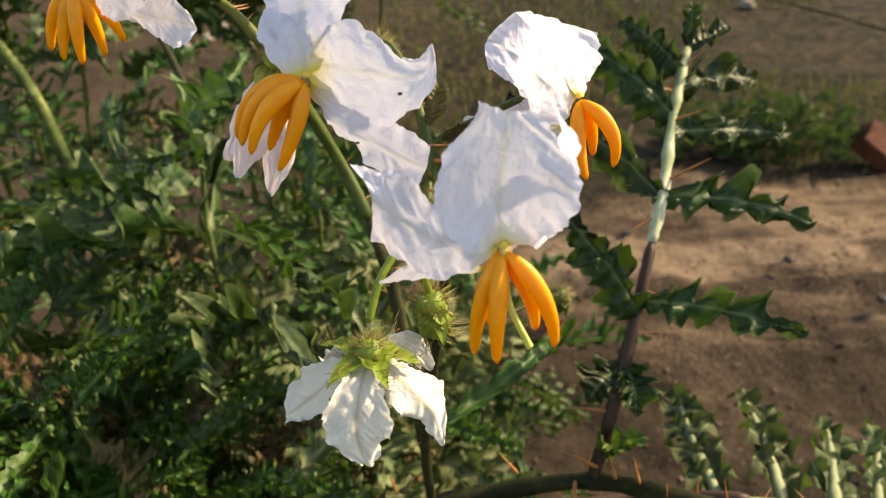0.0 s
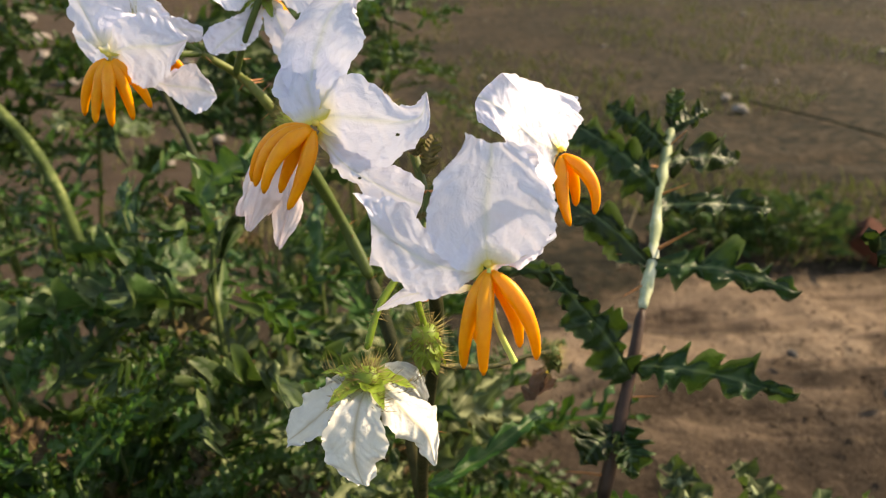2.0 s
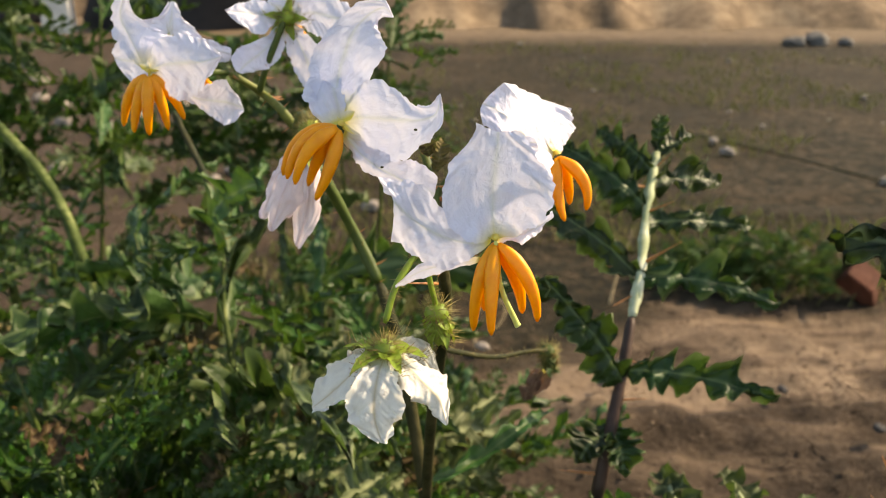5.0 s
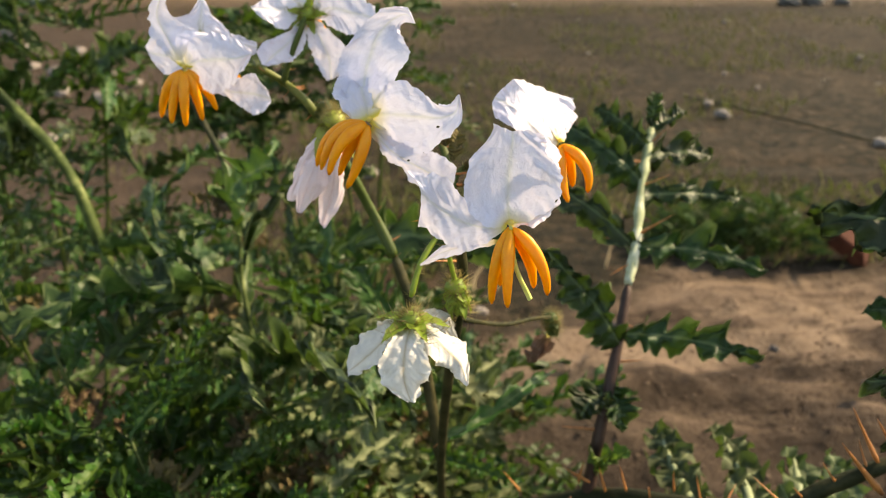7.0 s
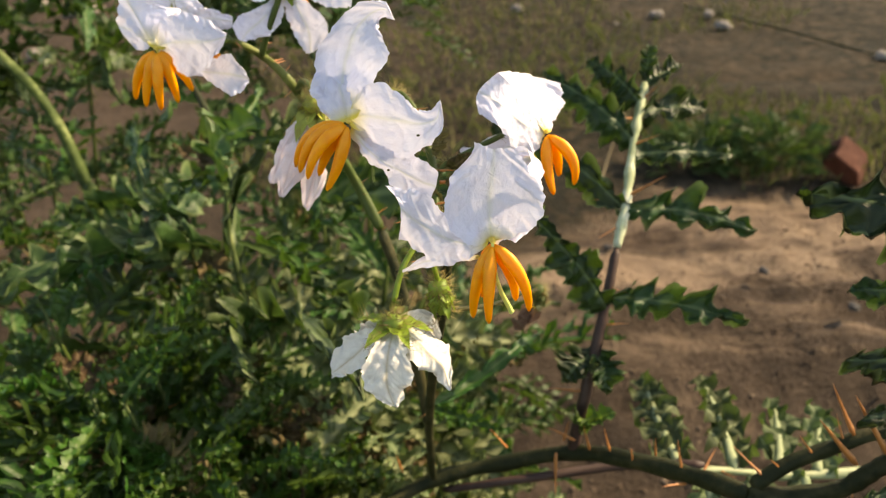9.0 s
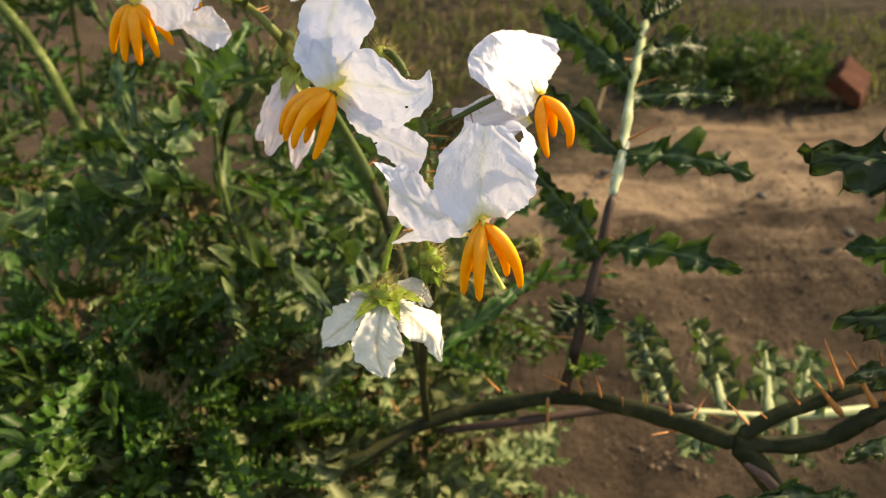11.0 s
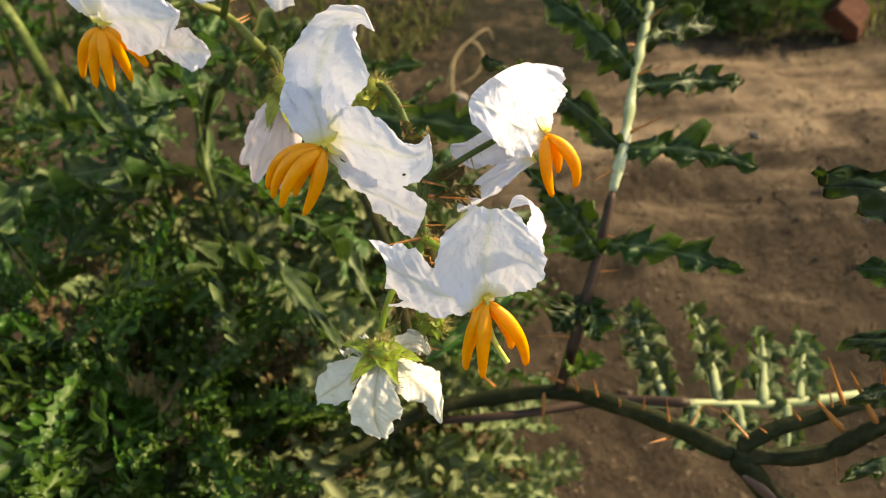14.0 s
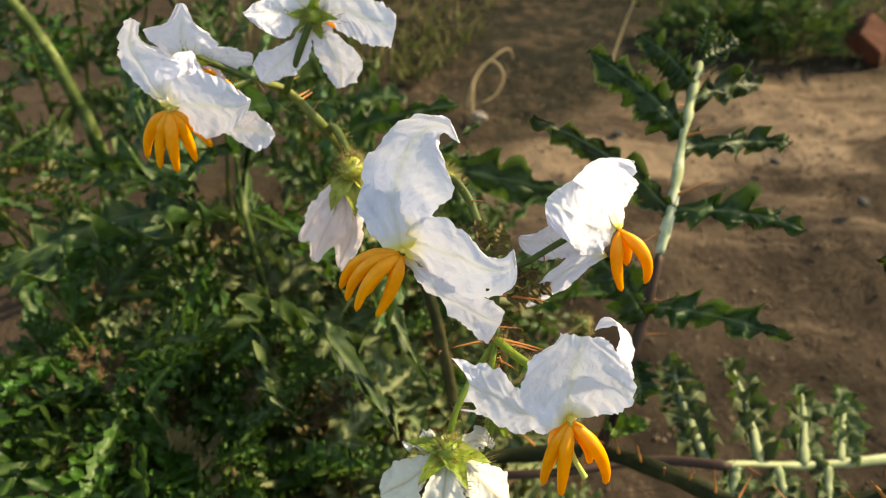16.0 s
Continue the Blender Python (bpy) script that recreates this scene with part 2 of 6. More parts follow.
def ground_material():
    """Bare sandy soil in front, thin dry turf behind it, bounded by a ragged edge."""
    m, nt, b = material("soil_and_turf", 0.95)
    tc = nt.nodes.new("ShaderNodeTexCoord")
    s = nt.nodes.new("ShaderNodeSeparateXYZ")
    nt.links.new(tc.outputs["Object"], s.inputs[0])
    fine, mid, big = noise_of(nt, 90.0, 6, 0.7), noise_of(nt, 9.0, 5, 0.6), noise_of(nt, 1.3, 4, 0.55)
    soil = ramp(nt, maths(nt, "ADD", maths(nt, "MULTIPLY", fine, 0.35), maths(nt, "MULTIPLY", mid, 0.65)),
                [(0.36, (0.024, 0.016, 0.011)), (0.5, (0.062, 0.042, 0.029)), (0.62, (0.14, 0.098, 0.068))])
    # stretched streaks put long bands of light and shadow into the soil colour
    streak = nod(nt, "ShaderNodeMapping")
    streak.inputs["Scale"].default_value = (1.6, 7.0, 1.0)
    nt.links.new(tc.outputs["Object"], streak.inputs[0])
    bands = nod(nt, "ShaderNodeTexNoise", Scale=1.0, Detail=6, Roughness=0.62, Distortion=0.6)
    nt.links.new(streak.outputs[0], bands.inputs["Vector"])
    patch = bands.outputs[0]
    grit = noise_of(nt, 340.0, 4, 0.75)
    soil = mix(nt, ramp(nt, patch, [(0.40, (0, 0, 0)), (0.56, (0.95, 0.95, 0.95))]), soil, (0.24, 0.172, 0.12))
    # Shade painted into the soil colour: darker towards the shrub, with a ragged border
    near_shade = maths(nt, "ADD", s.outputs[1], maths(nt, "MULTIPLY", maths(nt, "SUBTRACT", patch, 0.5), 1.5))
    near_shade = maths(nt, "MINIMUM", maths(nt, "MAXIMUM", maths(nt, "MULTIPLY", maths(nt, "SUBTRACT", 1.24, near_shade), 3.5), 0.0), 0.9)
    shaded_soil = ramp(nt, maths(nt, "ADD", maths(nt, "MULTIPLY", fine, 0.4), maths(nt, "MULTIPLY", mid, 0.6)), [(0.34, (0.013, 0.009, 0.006)), (0.5, (0.032, 0.022, 0.015)), (0.64, (0.066, 0.046, 0.031))])
    soil = mix(nt, near_shade, soil, shaded_soil)
    turf_mix = maths(nt, "MULTIPLY", ramp(nt, bands.outputs[0], [(0.42, (0.7, 0.7, 0.7)), (0.56, (0, 0, 0))]), 0.8)
    turf = ramp(nt, maths(nt, "ADD", maths(nt, "ADD", maths(nt, "MULTIPLY", fine, 0.1), maths(nt, "MULTIPLY", noise_of(nt, 24.0, 4, 0.65), 0.7)), maths(nt, "MULTIPLY", big, 0.2)),
                [(0.42, (0.006, 0.006, 0.003)), (0.5, (0.025, 0.02, 0.01)), (0.58, (0.068, 0.046, 0.027))])
    turf = mix(nt, turf_mix, turf, (0.012, 0.011, 0.005))
    sand = ramp(nt, mid, [(0.3, (0.1, 0.073, 0.048)), (0.7, (0.17, 0.122, 0.082))])
    # distance along y plus a slanted edge at the left, broken by noise
    edge = maths(nt, "ADD", s.outputs[1], maths(nt, "MULTIPLY", maths(nt, "SUBTRACT", mid, 0.5), 0.22))
    slant = maths(nt, "MULTIPLY", maths(nt, "MAXIMUM", maths(nt, "SUBTRACT", 0.55, s.outputs[0]), 0.0), 0.75)
    d = maths(nt, "SUBTRACT", maths(nt, "ADD", edge, slant), 1.46)
    isturf = maths(nt, "SMOOTH_MIN", maths(nt, "MAXIMUM", maths(nt, "MULTIPLY", d, 9.0), 0.0), 1.0)
    left = maths(nt, "MINIMUM", maths(nt, "MAXIMUM", maths(nt, "MULTIPLY", maths(nt, "SUBTRACT", maths(nt, "ADD", -1.1, maths(nt, "MULTIPLY", big, 2.4)), s.outputs[0]), 1.6), 0.0), 1.0)
    far = maths(nt, "MINIMUM", maths(nt, "MAXIMUM", maths(nt, "SUBTRACT", maths(nt, "ADD", s.outputs[1], big), 7.3), 0.0), 1.0)
    col = mix(nt, maths(nt, "MINIMUM", isturf, 1.0), soil, turf)
    col = mix(nt, ramp(nt, noise_of(nt, 38.0, 5, 0.7), [(0.54, (0, 0, 0)), (0.66, (0.35, 0.35, 0.35))]), col, (0.024, 0.017, 0.011))
    col = mix(nt, ramp(nt, grit, [(0.5, (0, 0, 0)), (0.72, (0.38, 0.38, 0.38))]), col, (0.022, 0.015, 0.01))
    col = mix(nt, ramp(nt, grit, [(0.28, (0.45, 0.45, 0.45)), (0.42, (0, 0, 0))]), col, (0.2, 0.15, 0.11))
    rubble = ramp(nt, mid, [(0.3, (0.034, 0.023, 0.015)), (0.7, (0.085, 0.058, 0.042))])
    col = mix(nt, maths(nt, "MULTIPLY", left, 0.75), col, rubble)
    col = mix(nt, far, col, sand)
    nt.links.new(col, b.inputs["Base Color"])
    b.inputs["Specular IOR Level"].default_value = 0.15
    bump_of(nt, b, maths(nt, "ADD", maths(nt, "ADD", maths(nt, "MULTIPLY", fine, 0.6), maths(nt, "MULTIPLY", grit, 0.12)), mid), 0.9, 0.03)
    return m


GROUND = ground_material()
BANK = grained("bank_earth", [(0.36, (0.06, 0.043, 0.028)), (0.5, (0.14, 0.1, 0.067)), (0.64, (0.24, 0.178, 0.12))], 3.5, 0.95, 0.6, 0.05, spec=0.1)
STONE_PALE = grained("stone_pale", [(0.3, (0.12, 0.1, 0.088)), (0.7, (0.26, 0.23, 0.205))], 40.0, 0.85, 0.4, 0.004, spec=0.2)
STONE_DARK = grained("stone_dark", [(0.3, (0.025, 0.025, 0.026)), (0.7, (0.075, 0.07, 0.07))], 14.0, 0.85, 0.5, 0.01, spec=0.2)
BRICK = grained("brick_red", [(0.3, (0.04, 0.014, 0.009)), (0.7, (0.11, 0.037, 0.022))], 60.0, 0.9, 0.5, 0.004, spec=0.2)
STONE_GREY = grained("stone_grey", [(0.3, (0.06, 0.057, 0.054)), (0.7, (0.15, 0.142, 0.135))], 14.0, 0.9, 0.5, 0.01, spec=0.15)
CONCRETE = grained("concrete", [(0.3, (0.36, 0.35, 0.34)), (0.7, (0.55, 0.54, 0.52))], 12.0, 0.9, 0.4, 0.01, spec=0.2)
TARP = grained("dark_sheet", [(0.3, (0.008, 0.009, 0.012)), (0.7, (0.03, 0.03, 0.035))], 4.0, 0.7, 0.4, 0.03, spec=0.2)
CRUMB = grained("soil_crumb", [(0.35, (0.03, 0.021, 0.014)), (0.5, (0.09, 0.063, 0.044)), (0.65, (0.2, 0.145, 0.105))], 25.0, 0.95, 0.3, 0.002, spec=0.1)
STRAW = grained("dry_stalk", [(0.3, (0.16, 0.12, 0.065)), (0.7, (0.27, 0.21, 0.125))], 150.0, 0.7, 0.2, 0.001, spec=0.2)
GRASS = leaf_material("grass", (0.05, 0.05, 0.02), (0.11, 0.095, 0.045), (0.15, 0.13, 0.06), 0.7, 0.2)


# ---- mesh builders ----
def mesh_of(name, verts, faces, uvs=None):
    me = bpy.data.meshes.new(name)
    me.from_pydata([tuple(v) for v in verts], [], faces)
    if uvs is not None:
        layer = me.uv_layers.new(name="UVMap")
        idx = np.empty(len(me.loops), dtype=np.int32)
        me.loops.foreach_get("vertex_index", idx)
        layer.data.foreach_set("uv", np.asarray(uvs, dtype=np.float32)[idx].ravel())
    me.polygons.foreach_set("use_smooth", [True] * len(me.polygons))
    me.update()
    return me


def thing(name, base, label, category, group="", kind=""):
    ob = new(name)
    ob.empty_display_size = 0.02
    ob.location = base
    return tagged(ob, label, category, group, kind)


def part(name, me, mat, parent, label="", m=None):
    ob = new(name, me)
    if not me.materials:
        me.materials.append(mat)
    ob.parent = parent
    if m is not None:
        ob.matrix_basis = m
    return tagged(ob, label) if label else ob


def solid(name, me, mat, m, label, category, group="", kind=""):
    ob = new(name, me)
    if not me.materials:
        me.materials.append(mat)
    ob.matrix_basis = m
    return tagged(ob, label, category, group, kind)


def spline(points, per=8):
    """A smooth curve through the points."""
    p = [Vector(q) for q in points]
    p = [p[0] * 2 - p[1]] + p + [p[-1] * 2 - p[-2]]
    out = []
    for i in range(1, len(p) - 2):
        for k in range(per):
            t = k / per
            a, b, c, d = p[i - 1:i + 3]
            out.append(0.5 * (2 * b + (c - a) * t + (2 * a - 5 * b + 4 * c - d) * t * t + (3 * b - a - 3 * c + d) * t ** 3))
    return out + [p[-2]]


def tube(points, r0, r1, per=8, sides=10, knots=0.0, seed=0, smooth=True):
    """A tapered stalk through the points, a little uneven, with rounded ends."""
    pts = spline(points, per) if smooth else [Vector(p) for p in points]
    n = len(pts)
    verts, faces, uvs = [], [], []
    side = Vector((0.31, 0.27, 0.91))
    for i, c in enumerate(pts):
        d = (pts[min(i + 1, n - 1)] - pts[max(i - 1, 0)]).normalized()
        side = (side - d * side.dot(d)).normalized()
        other = d.cross(side)
        u = i / (n - 1)
        r = r0 + (r1 - r0) * u
        r *= 1 + knots * noise.noise(Vector((i * 0.45, seed * 3.1, 0.3)))
        if i in (0, n - 1):
            r *= 0.55
        for k in range(sides):
            a = 2 * math.pi * k / sides
            rr = r * (1 + 0.07 * math.cos(3 * a + 0.3 * i))
            verts.append(c + side * rr * math.cos(a) + other * rr * math.sin(a))
            uvs.append((u, k / sides))
    for i in range(n - 1):
        for k in range(sides):
            a, b = i * sides + k, i * sides + (k + 1) % sides
            faces.append((a, b, b + sides, a + sides))
    faces.append(tuple(reversed(range(sides))))
    faces.append(tuple(range((n - 1) * sides, n * sides)))
    return mesh_of("stalk", verts, faces, uvs)


def frame_of(origin, along, normal):
    """A pose whose x axis runs along, with z as near to normal as can be."""
    x = Vector(along).normalized()
    z = Vector(normal)
    z = (z - x * z.dot(x)).normalized()
    y = z.cross(x)
    return Matrix.Translation(origin) @ Matrix((x, y, z)).transposed().to_4x4()


def thorn_mesh(length, r):
    pts = [(0, 0, 0), (length * 0.3, 0, length * 0.005), (length * 0.7, 0, length * 0.03), (length, 0, length * 0.07)]
    return tube(pts, r, r * 0.08, 3, 7)


THORN_MESH = [thorn_mesh(0.016, 0.0008), thorn_mesh(0.012, 0.00065), thorn_mesh(0.009, 0.0005)]


def thorns(parent, pts, count, seed, scale=1.0, avoid=0.04):
    """Thorns set round a stalk, each a part of it."""
    rng = random.Random(seed)
    path = spline(pts, 10)
    for _ in range(count):
        i = rng.randrange(int(len(path) * avoid), len(path) - 1)
        d = (path[i + 1] - path[i]).normalized()
        out = Vector((rng.uniform(-1, 1), rng.uniform(-1, 1), rng.uniform(-0.6, 1)))
        out = (out - d * out.dot(d)).normalized() + d * rng.uniform(-0.1, 0.35)
        k = rng.choice((0, 1, 1, 2, 2))
        part("thorn", THORN_MESH[k], THORN, parent, "", frame_of(path[i], out, d) @ Matrix.Scale(scale * rng.uniform(0.75, 1.2), 4))


def hair_mesh(roots, length, r, seed):
    """Fine gland hairs, too many to count, as slim spikes."""
    rng = random.Random(seed)
    verts, faces = [], []
    for c, out in roots:
        d = (Vector(out).normalized() + Vector((rng.uniform(-0.4, 0.4) for _ in range(3)))).normalized()
        s = d.orthogonal().normalized()
        o = d.cross(s)
        k = len(verts)
        ln = length * rng.uniform(0.5, 1.25)
        for j in range(3):
            a = 2.094 * j
            verts.append(c + s * r * math.cos(a) + o * r * math.sin(a))
        verts.append(c + d * ln)
        faces += [(k, k + 1, k + 3), (k + 1, k + 2, k + 3), (k + 2, k, k + 3)]
    return mesh_of("hairs", verts, faces)


def hairy(parent, pts, r, count, length, seed):
    rng = random.Random(seed)
    path = spline(pts, 8)
    roots = []
    for _ in range(count):
        i = rng.randrange(0, len(path) - 1)
        d = (path[i + 1] - path[i]).normalized()
        out = Vector((rng.uniform(-1, 1) for _ in range(3)))
        out = (out - d * out.dot(d)).normalized()
        roots.append((path[i].lerp(path[i + 1], rng.random()) + out * r * 0.9, out))
    ob = part("hairs", hair_mesh(roots, length, 0.00009, seed), HAIR, parent)
    ob["kind"] = "stuff"


def petal_mesh(tip, normal, half, bow=0.0, cup=0.0, curl=0.0, ruffle=0.12, foot=0.3, fold=0.18, belly=0.5, point=0.6, hook=0.0, seed=0, nu=56, nv=34):
    """A crinkled petal from the origin to tip. bow: rise along it; cup: rise towards the edges; curl: rolling of its end; fold: crease along the middle."""
    a = Vector(tip)
    ln = a.length
    a.normalize()
    n = Vector(normal)
    n = (n - a * n.dot(a)).normalized()
    s = a.cross(n)
    verts, faces, uvs = [], [], []
    off = Vector((seed * 7.3, seed * 1.7, 0))
    for i in range(nu + 1):
        u = i / nu
        if u < belly:
            w = foot + (1 - foot) * math.sin(math.pi / 2 * u / belly) ** 0.9
        else:
            k = (u - belly) / (1 - belly)
            w = (1 - point) * max(0.0, 1 - k ** 2.2) ** 0.75 + point * (1 - k) ** 1.15
        w = max(w, 0.03)
        c = a * ln * u + n * bow * ln * 4 * u * (1 - u)
        if u > 0.68:
            k = (u - 0.68) / 0.32
            c += n * curl * ln * 0.22 * k * k - a * ln * abs(curl) * 0.06 * k * k
        if u > 0.55:
            c += s * hook * ln * ((u - 0.55) / 0.45) ** 2
        for j in range(nv + 1):
            v = 2 * j / nv - 1
            e = abs(v)
            q = Vector((u * 2.6, v * 1.7, 0)) + off
            edge = 1 + 0.2 * e * noise.noise(Vector((u * 7, math.copysign(2.0, v) + seed, 0.5))) + 0.07 * e ** 4 * noise.noise(Vector((u * 26, math.copysign(2.0, v) + seed, 1.5)))
            rise = cup * e * e - fold * math.exp(-(v / 0.16) ** 2) * (1 - u)
            rise += ruffle * 1.5 * e * e * math.sin(u * 13 + seed + (1.7 if v > 0 else 0)) * u
            rise += 0.16 * e ** 4 * noise.noise(Vector((u * 15, math.copysign(3.0, v) + seed, 2.5))) + 0.06 * e ** 2 * noise.noise(Vector((u * 24, v * 5 + seed, 3.5)))
            rise += ruffle * 0.9 * noise.noise(q * 1.3) + ruffle * 0.45 * noise.noise(q * 3.4) + ruffle * 0.2 * noise.noise(Vector((u * 5, v * 13, seed)))
            verts.append(c + s * half * w * v * edge * (1 - 0.12 * abs(cup) * e) + n * half * rise * min(1, u * 5) * min(1, w * 1.6))
            uvs.append((u, j / nv))
    for i in range(nu):
        for j in range(nv):
            k = i * (nv + 1) + j
            faces.append((k, k + 1, k + nv + 2, k + nv + 1))
    return mesh_of("petal", verts, faces, uvs)


def blend(values, u):
    """The values spread evenly from 0 to 1, joined smoothly."""
    n = len(values) - 1
    i = min(int(u * n), n - 1)
    k = u * n - i
    a, c, d, e = values[max(i - 1, 0)], values[i], values[i + 1], values[min(i + 2, n)]
    return 0.5 * (2 * c + (d - a) * k + (2 * a - 5 * c + 4 * d - e) * k * k + (3 * c - a - 3 * d + e) * k ** 3)


def petal_sheet(mid, left, right, normal, cup=0.0, ruffle=0.5, crease=0.5, hood=0.0, seed=0, nu=48, nv=36):
    """A crinkled petal along a bent middle line, all in millimetres: its widths to both sides, cup towards the normal at its edges."""
    n0 = Vector(normal).normalized()
    line = [Vector(q) for q in mid]
    verts, faces, uvs = [], [], []
    for i in range(nu + 1):
        u = i / nu
        c = blend(line, u)
        d = (blend(line, min(1, u + 0.03)) - blend(line, max(0, u - 0.03))).normalized()
        n = (n0 - d * n0.dot(d)).normalized()
        s = n.cross(d)
        wl, wr = max(0.3, blend(left, u)), max(0.3, blend(right, u))
        end = min(1, (1 - u) / 0.08)
        close = math.sqrt(max(0.0, 1 - (1 - end) ** 2)) * 0.8 + 0.2
        for j in range(nv + 1):
            v = 1 - 2 * j / nv
            e = abs(v)
            w = (wl if v > 0 else wr) * close
            sgn = 1.0 if v > 0 else -1.0
            q = Vector((u * 3.1 + seed * 7.3, v * 1.9, seed * 1.7))
            rim = 1 + 0.22 * e * noise.noise(Vector((u * 6, sgn * 2 + seed, 0.5))) + 0.1 * e ** 3 * noise.noise(Vector((u * 23, sgn * 2 + seed, 1.5)))
            z = cup * w * e * e - hood * w * e ** 3 - crease * math.exp(-(v * w / 0.9) ** 2) * (1 - u)
            z += ruffle * 3.0 * e ** 3 * noise.noise(Vector((u * 8, sgn * 3 + seed, 2.5))) + ruffle * 0.8 * e ** 4 * noise.noise(Vector((u * 21, sgn * 5 + seed, 4.5)))
            z += ruffle * 1.1 * noise.noise(q) + ruffle * 0.5 * noise.noise(q * 2.6) + ruffle * 0.28 * noise.noise(Vector((u * 6 + seed, v * 9, 8.0)))
            verts.append((c + s * w * v * rim + n * z * min(1, u * 6)) * 0.001)
            uvs.append((u, j / nv))
    for i in range(nu):
        for j in range(nv):
            k = i * (nv + 1) + j
            faces.append((k, k + 1, k + nv + 2, k + nv + 1))
    return mesh_of("petal", verts, faces, uvs)


def petal_loft(left, mid, right, crinkle=1.0, soft=0.55, grain=0.35, roll=0.0, joined=0, seed=0, nu=60, nv=44):
    """A crinkled petal spread between its two margins and its middle vein, all in millimetres, with fine oblique pleats and an uneven rim."""
    lines = [[Vector(q) for q in line] for line in (left, mid, right)]
    grid = np.zeros((nu + 1, nv + 1, 3))
    for i in range(nu + 1):
        u = i / nu
        a, m, b = (blend(line, u) for line in lines)
        for j in range(nv + 1):
            v = 2 * j / nv - 1
            e = abs(v)
            straight = m + ((b if v > 0 else a) - m) * e
            round_ = m * (1 - v * v) + b * (v * (v + 1) / 2) + a * (v * (v - 1) / 2)
            grid[i, j] = straight.lerp(round_, soft * (1 - 0.5 * math.exp(-(e / 0.2) ** 2)))
    du, dv = np.gradient(grid, axis=0), np.gradient(grid, axis=1)
    normal = np.cross(du, dv)
    normal /= np.linalg.norm(normal, axis=2, keepdims=True) + 1e-9
    along = np.cumsum(np.linalg.norm(du, axis=2), axis=0)
    across = np.linalg.norm(grid - grid[:, nv // 2:nv // 2 + 1], axis=2)
    rim_way = dv / (np.linalg.norm(dv, axis=2, keepdims=True) + 1e-9)
    verts, faces, uvs = [], [], []
    for i in range(nu + 1):
        u = i / nu
        for j in range(nv + 1):
            v = 2 * j / nv - 1
            e, sgn = abs(v), (1.0 if v > 0 else -1.0)
            s, w = along[i, j], across[i, j]
            ease = min(1, u * 6) * min(1, 0.25 + w) * (1 - e ** 4 if v * joined > 0 else 1)
            q = s * (0.8 - 0.74 * grain) - w * (0.35 + 0.45 * grain)
            pleat = 1 - 2.2 * abs(noise.noise(Vector((q, (w * (1 - grain) + s * grain) * 0.13, seed * 3.1 + sgn))))
            fine = 1 - 2.2 * abs(noise.noise(Vector((q * 2.1, (w * (1 - grain) + s * grain) * 0.3, seed * 5.3 + sgn))))
            z = 0.18 * pleat * min(1, e * 3) + 0.09 * fine * min(1, e * 3)
            z += 0.75 * noise.noise(Vector((s * 0.16, v * 1.3, seed * 1.7))) + 0.3 * noise.noise(Vector((s * 0.45, w * 0.4 * sgn, seed * 2.9)))
            z += e ** 3 * (0.9 * noise.noise(Vector((s * 0.38, sgn * 3 + seed, 2.5))) + 0.45 * noise.noise(Vector((s * 1.1, sgn * 5 + seed, 4.5))))
            z += roll * w * e ** 5 * (0.6 + 1.2 * noise.noise(Vector((s * 0.3, sgn * 4 + seed, 6.5))))
            out = e ** 5 * (0.7 * noise.noise(Vector((s * 0.5, sgn * 2 + seed, 0.5))) + 0.4 * noise.noise(Vector((s * 1.6, sgn * 2 + seed, 1.5))))
            tail = u ** 12 * 0.5 * noise.noise(Vector((w * 0.9 * sgn, seed, 9.5)))
            p = grid[i, j] + normal[i, j] * z * crinkle * ease + rim_way[i, j] * sgn * out * ease * min(1.0, w * 0.4) + du[i, j] * tail * 1.5
            verts.append(p * 0.001)
            uvs.append((u, j / nv))
    for i in range(nu):
        for j in range(nv):
            k = i * (nv + 1) + j
            faces.append((k, k + 1, k + nv + 2, k + nv + 1))
    return mesh_of("petal", verts, faces, uvs)


def anther_mesh(tip, bow, r=0.0018, seed=0):
    """A plump, grooved pollen sac, narrowing to a blunt end."""
    t = Vector(tip)
    b = Vector(bow)
    n, sides = 16, 14
    verts, faces = [], []
    side = Vector((0.2, -1, 0.1))
    for i in range(n + 1):
        u = i / n
        c = t * u + b * 4 * u * (1 - u)
        d = (t + b * 4 * (1 - 2 * u)).normalized()
        side = (side - d * side.dot(d)).normalized()
        o = d.cross(side)
        prof = (0.35 + 0.65 * min(1, u / 0.22) ** 0.7) if u < 0.22 else 1 - 0.62 * ((u - 0.22) / 0.78) ** 1.7
        if i == n:
            prof = 0.16
        for k in range(sides):
            a = 2 * math.pi * k / sides
            groove = 1 - 0.16 * math.exp(-((math.cos(a) - 1) / 0.12) ** 2) - 0.1 * math.exp(-((math.cos(a) + 1) / 0.12) ** 2)
            rr = r * prof * groove * (1 + 0.04 * noise.noise(Vector((u * 5, k, seed))))
            verts.append(c + side * rr * math.cos(a) * 0.85 + o * rr * math.sin(a))
    for i in range(n):
        for k in range(sides):
            p, q = i * sides + k, i * sides + (k + 1) % sides
            faces.append((p, q, q + sides, p + sides))
    faces.append(tuple(reversed(range(sides))))
    faces.append(tuple(range(n * sides, (n + 1) * sides)))
    return mesh_of("anther", verts, faces)


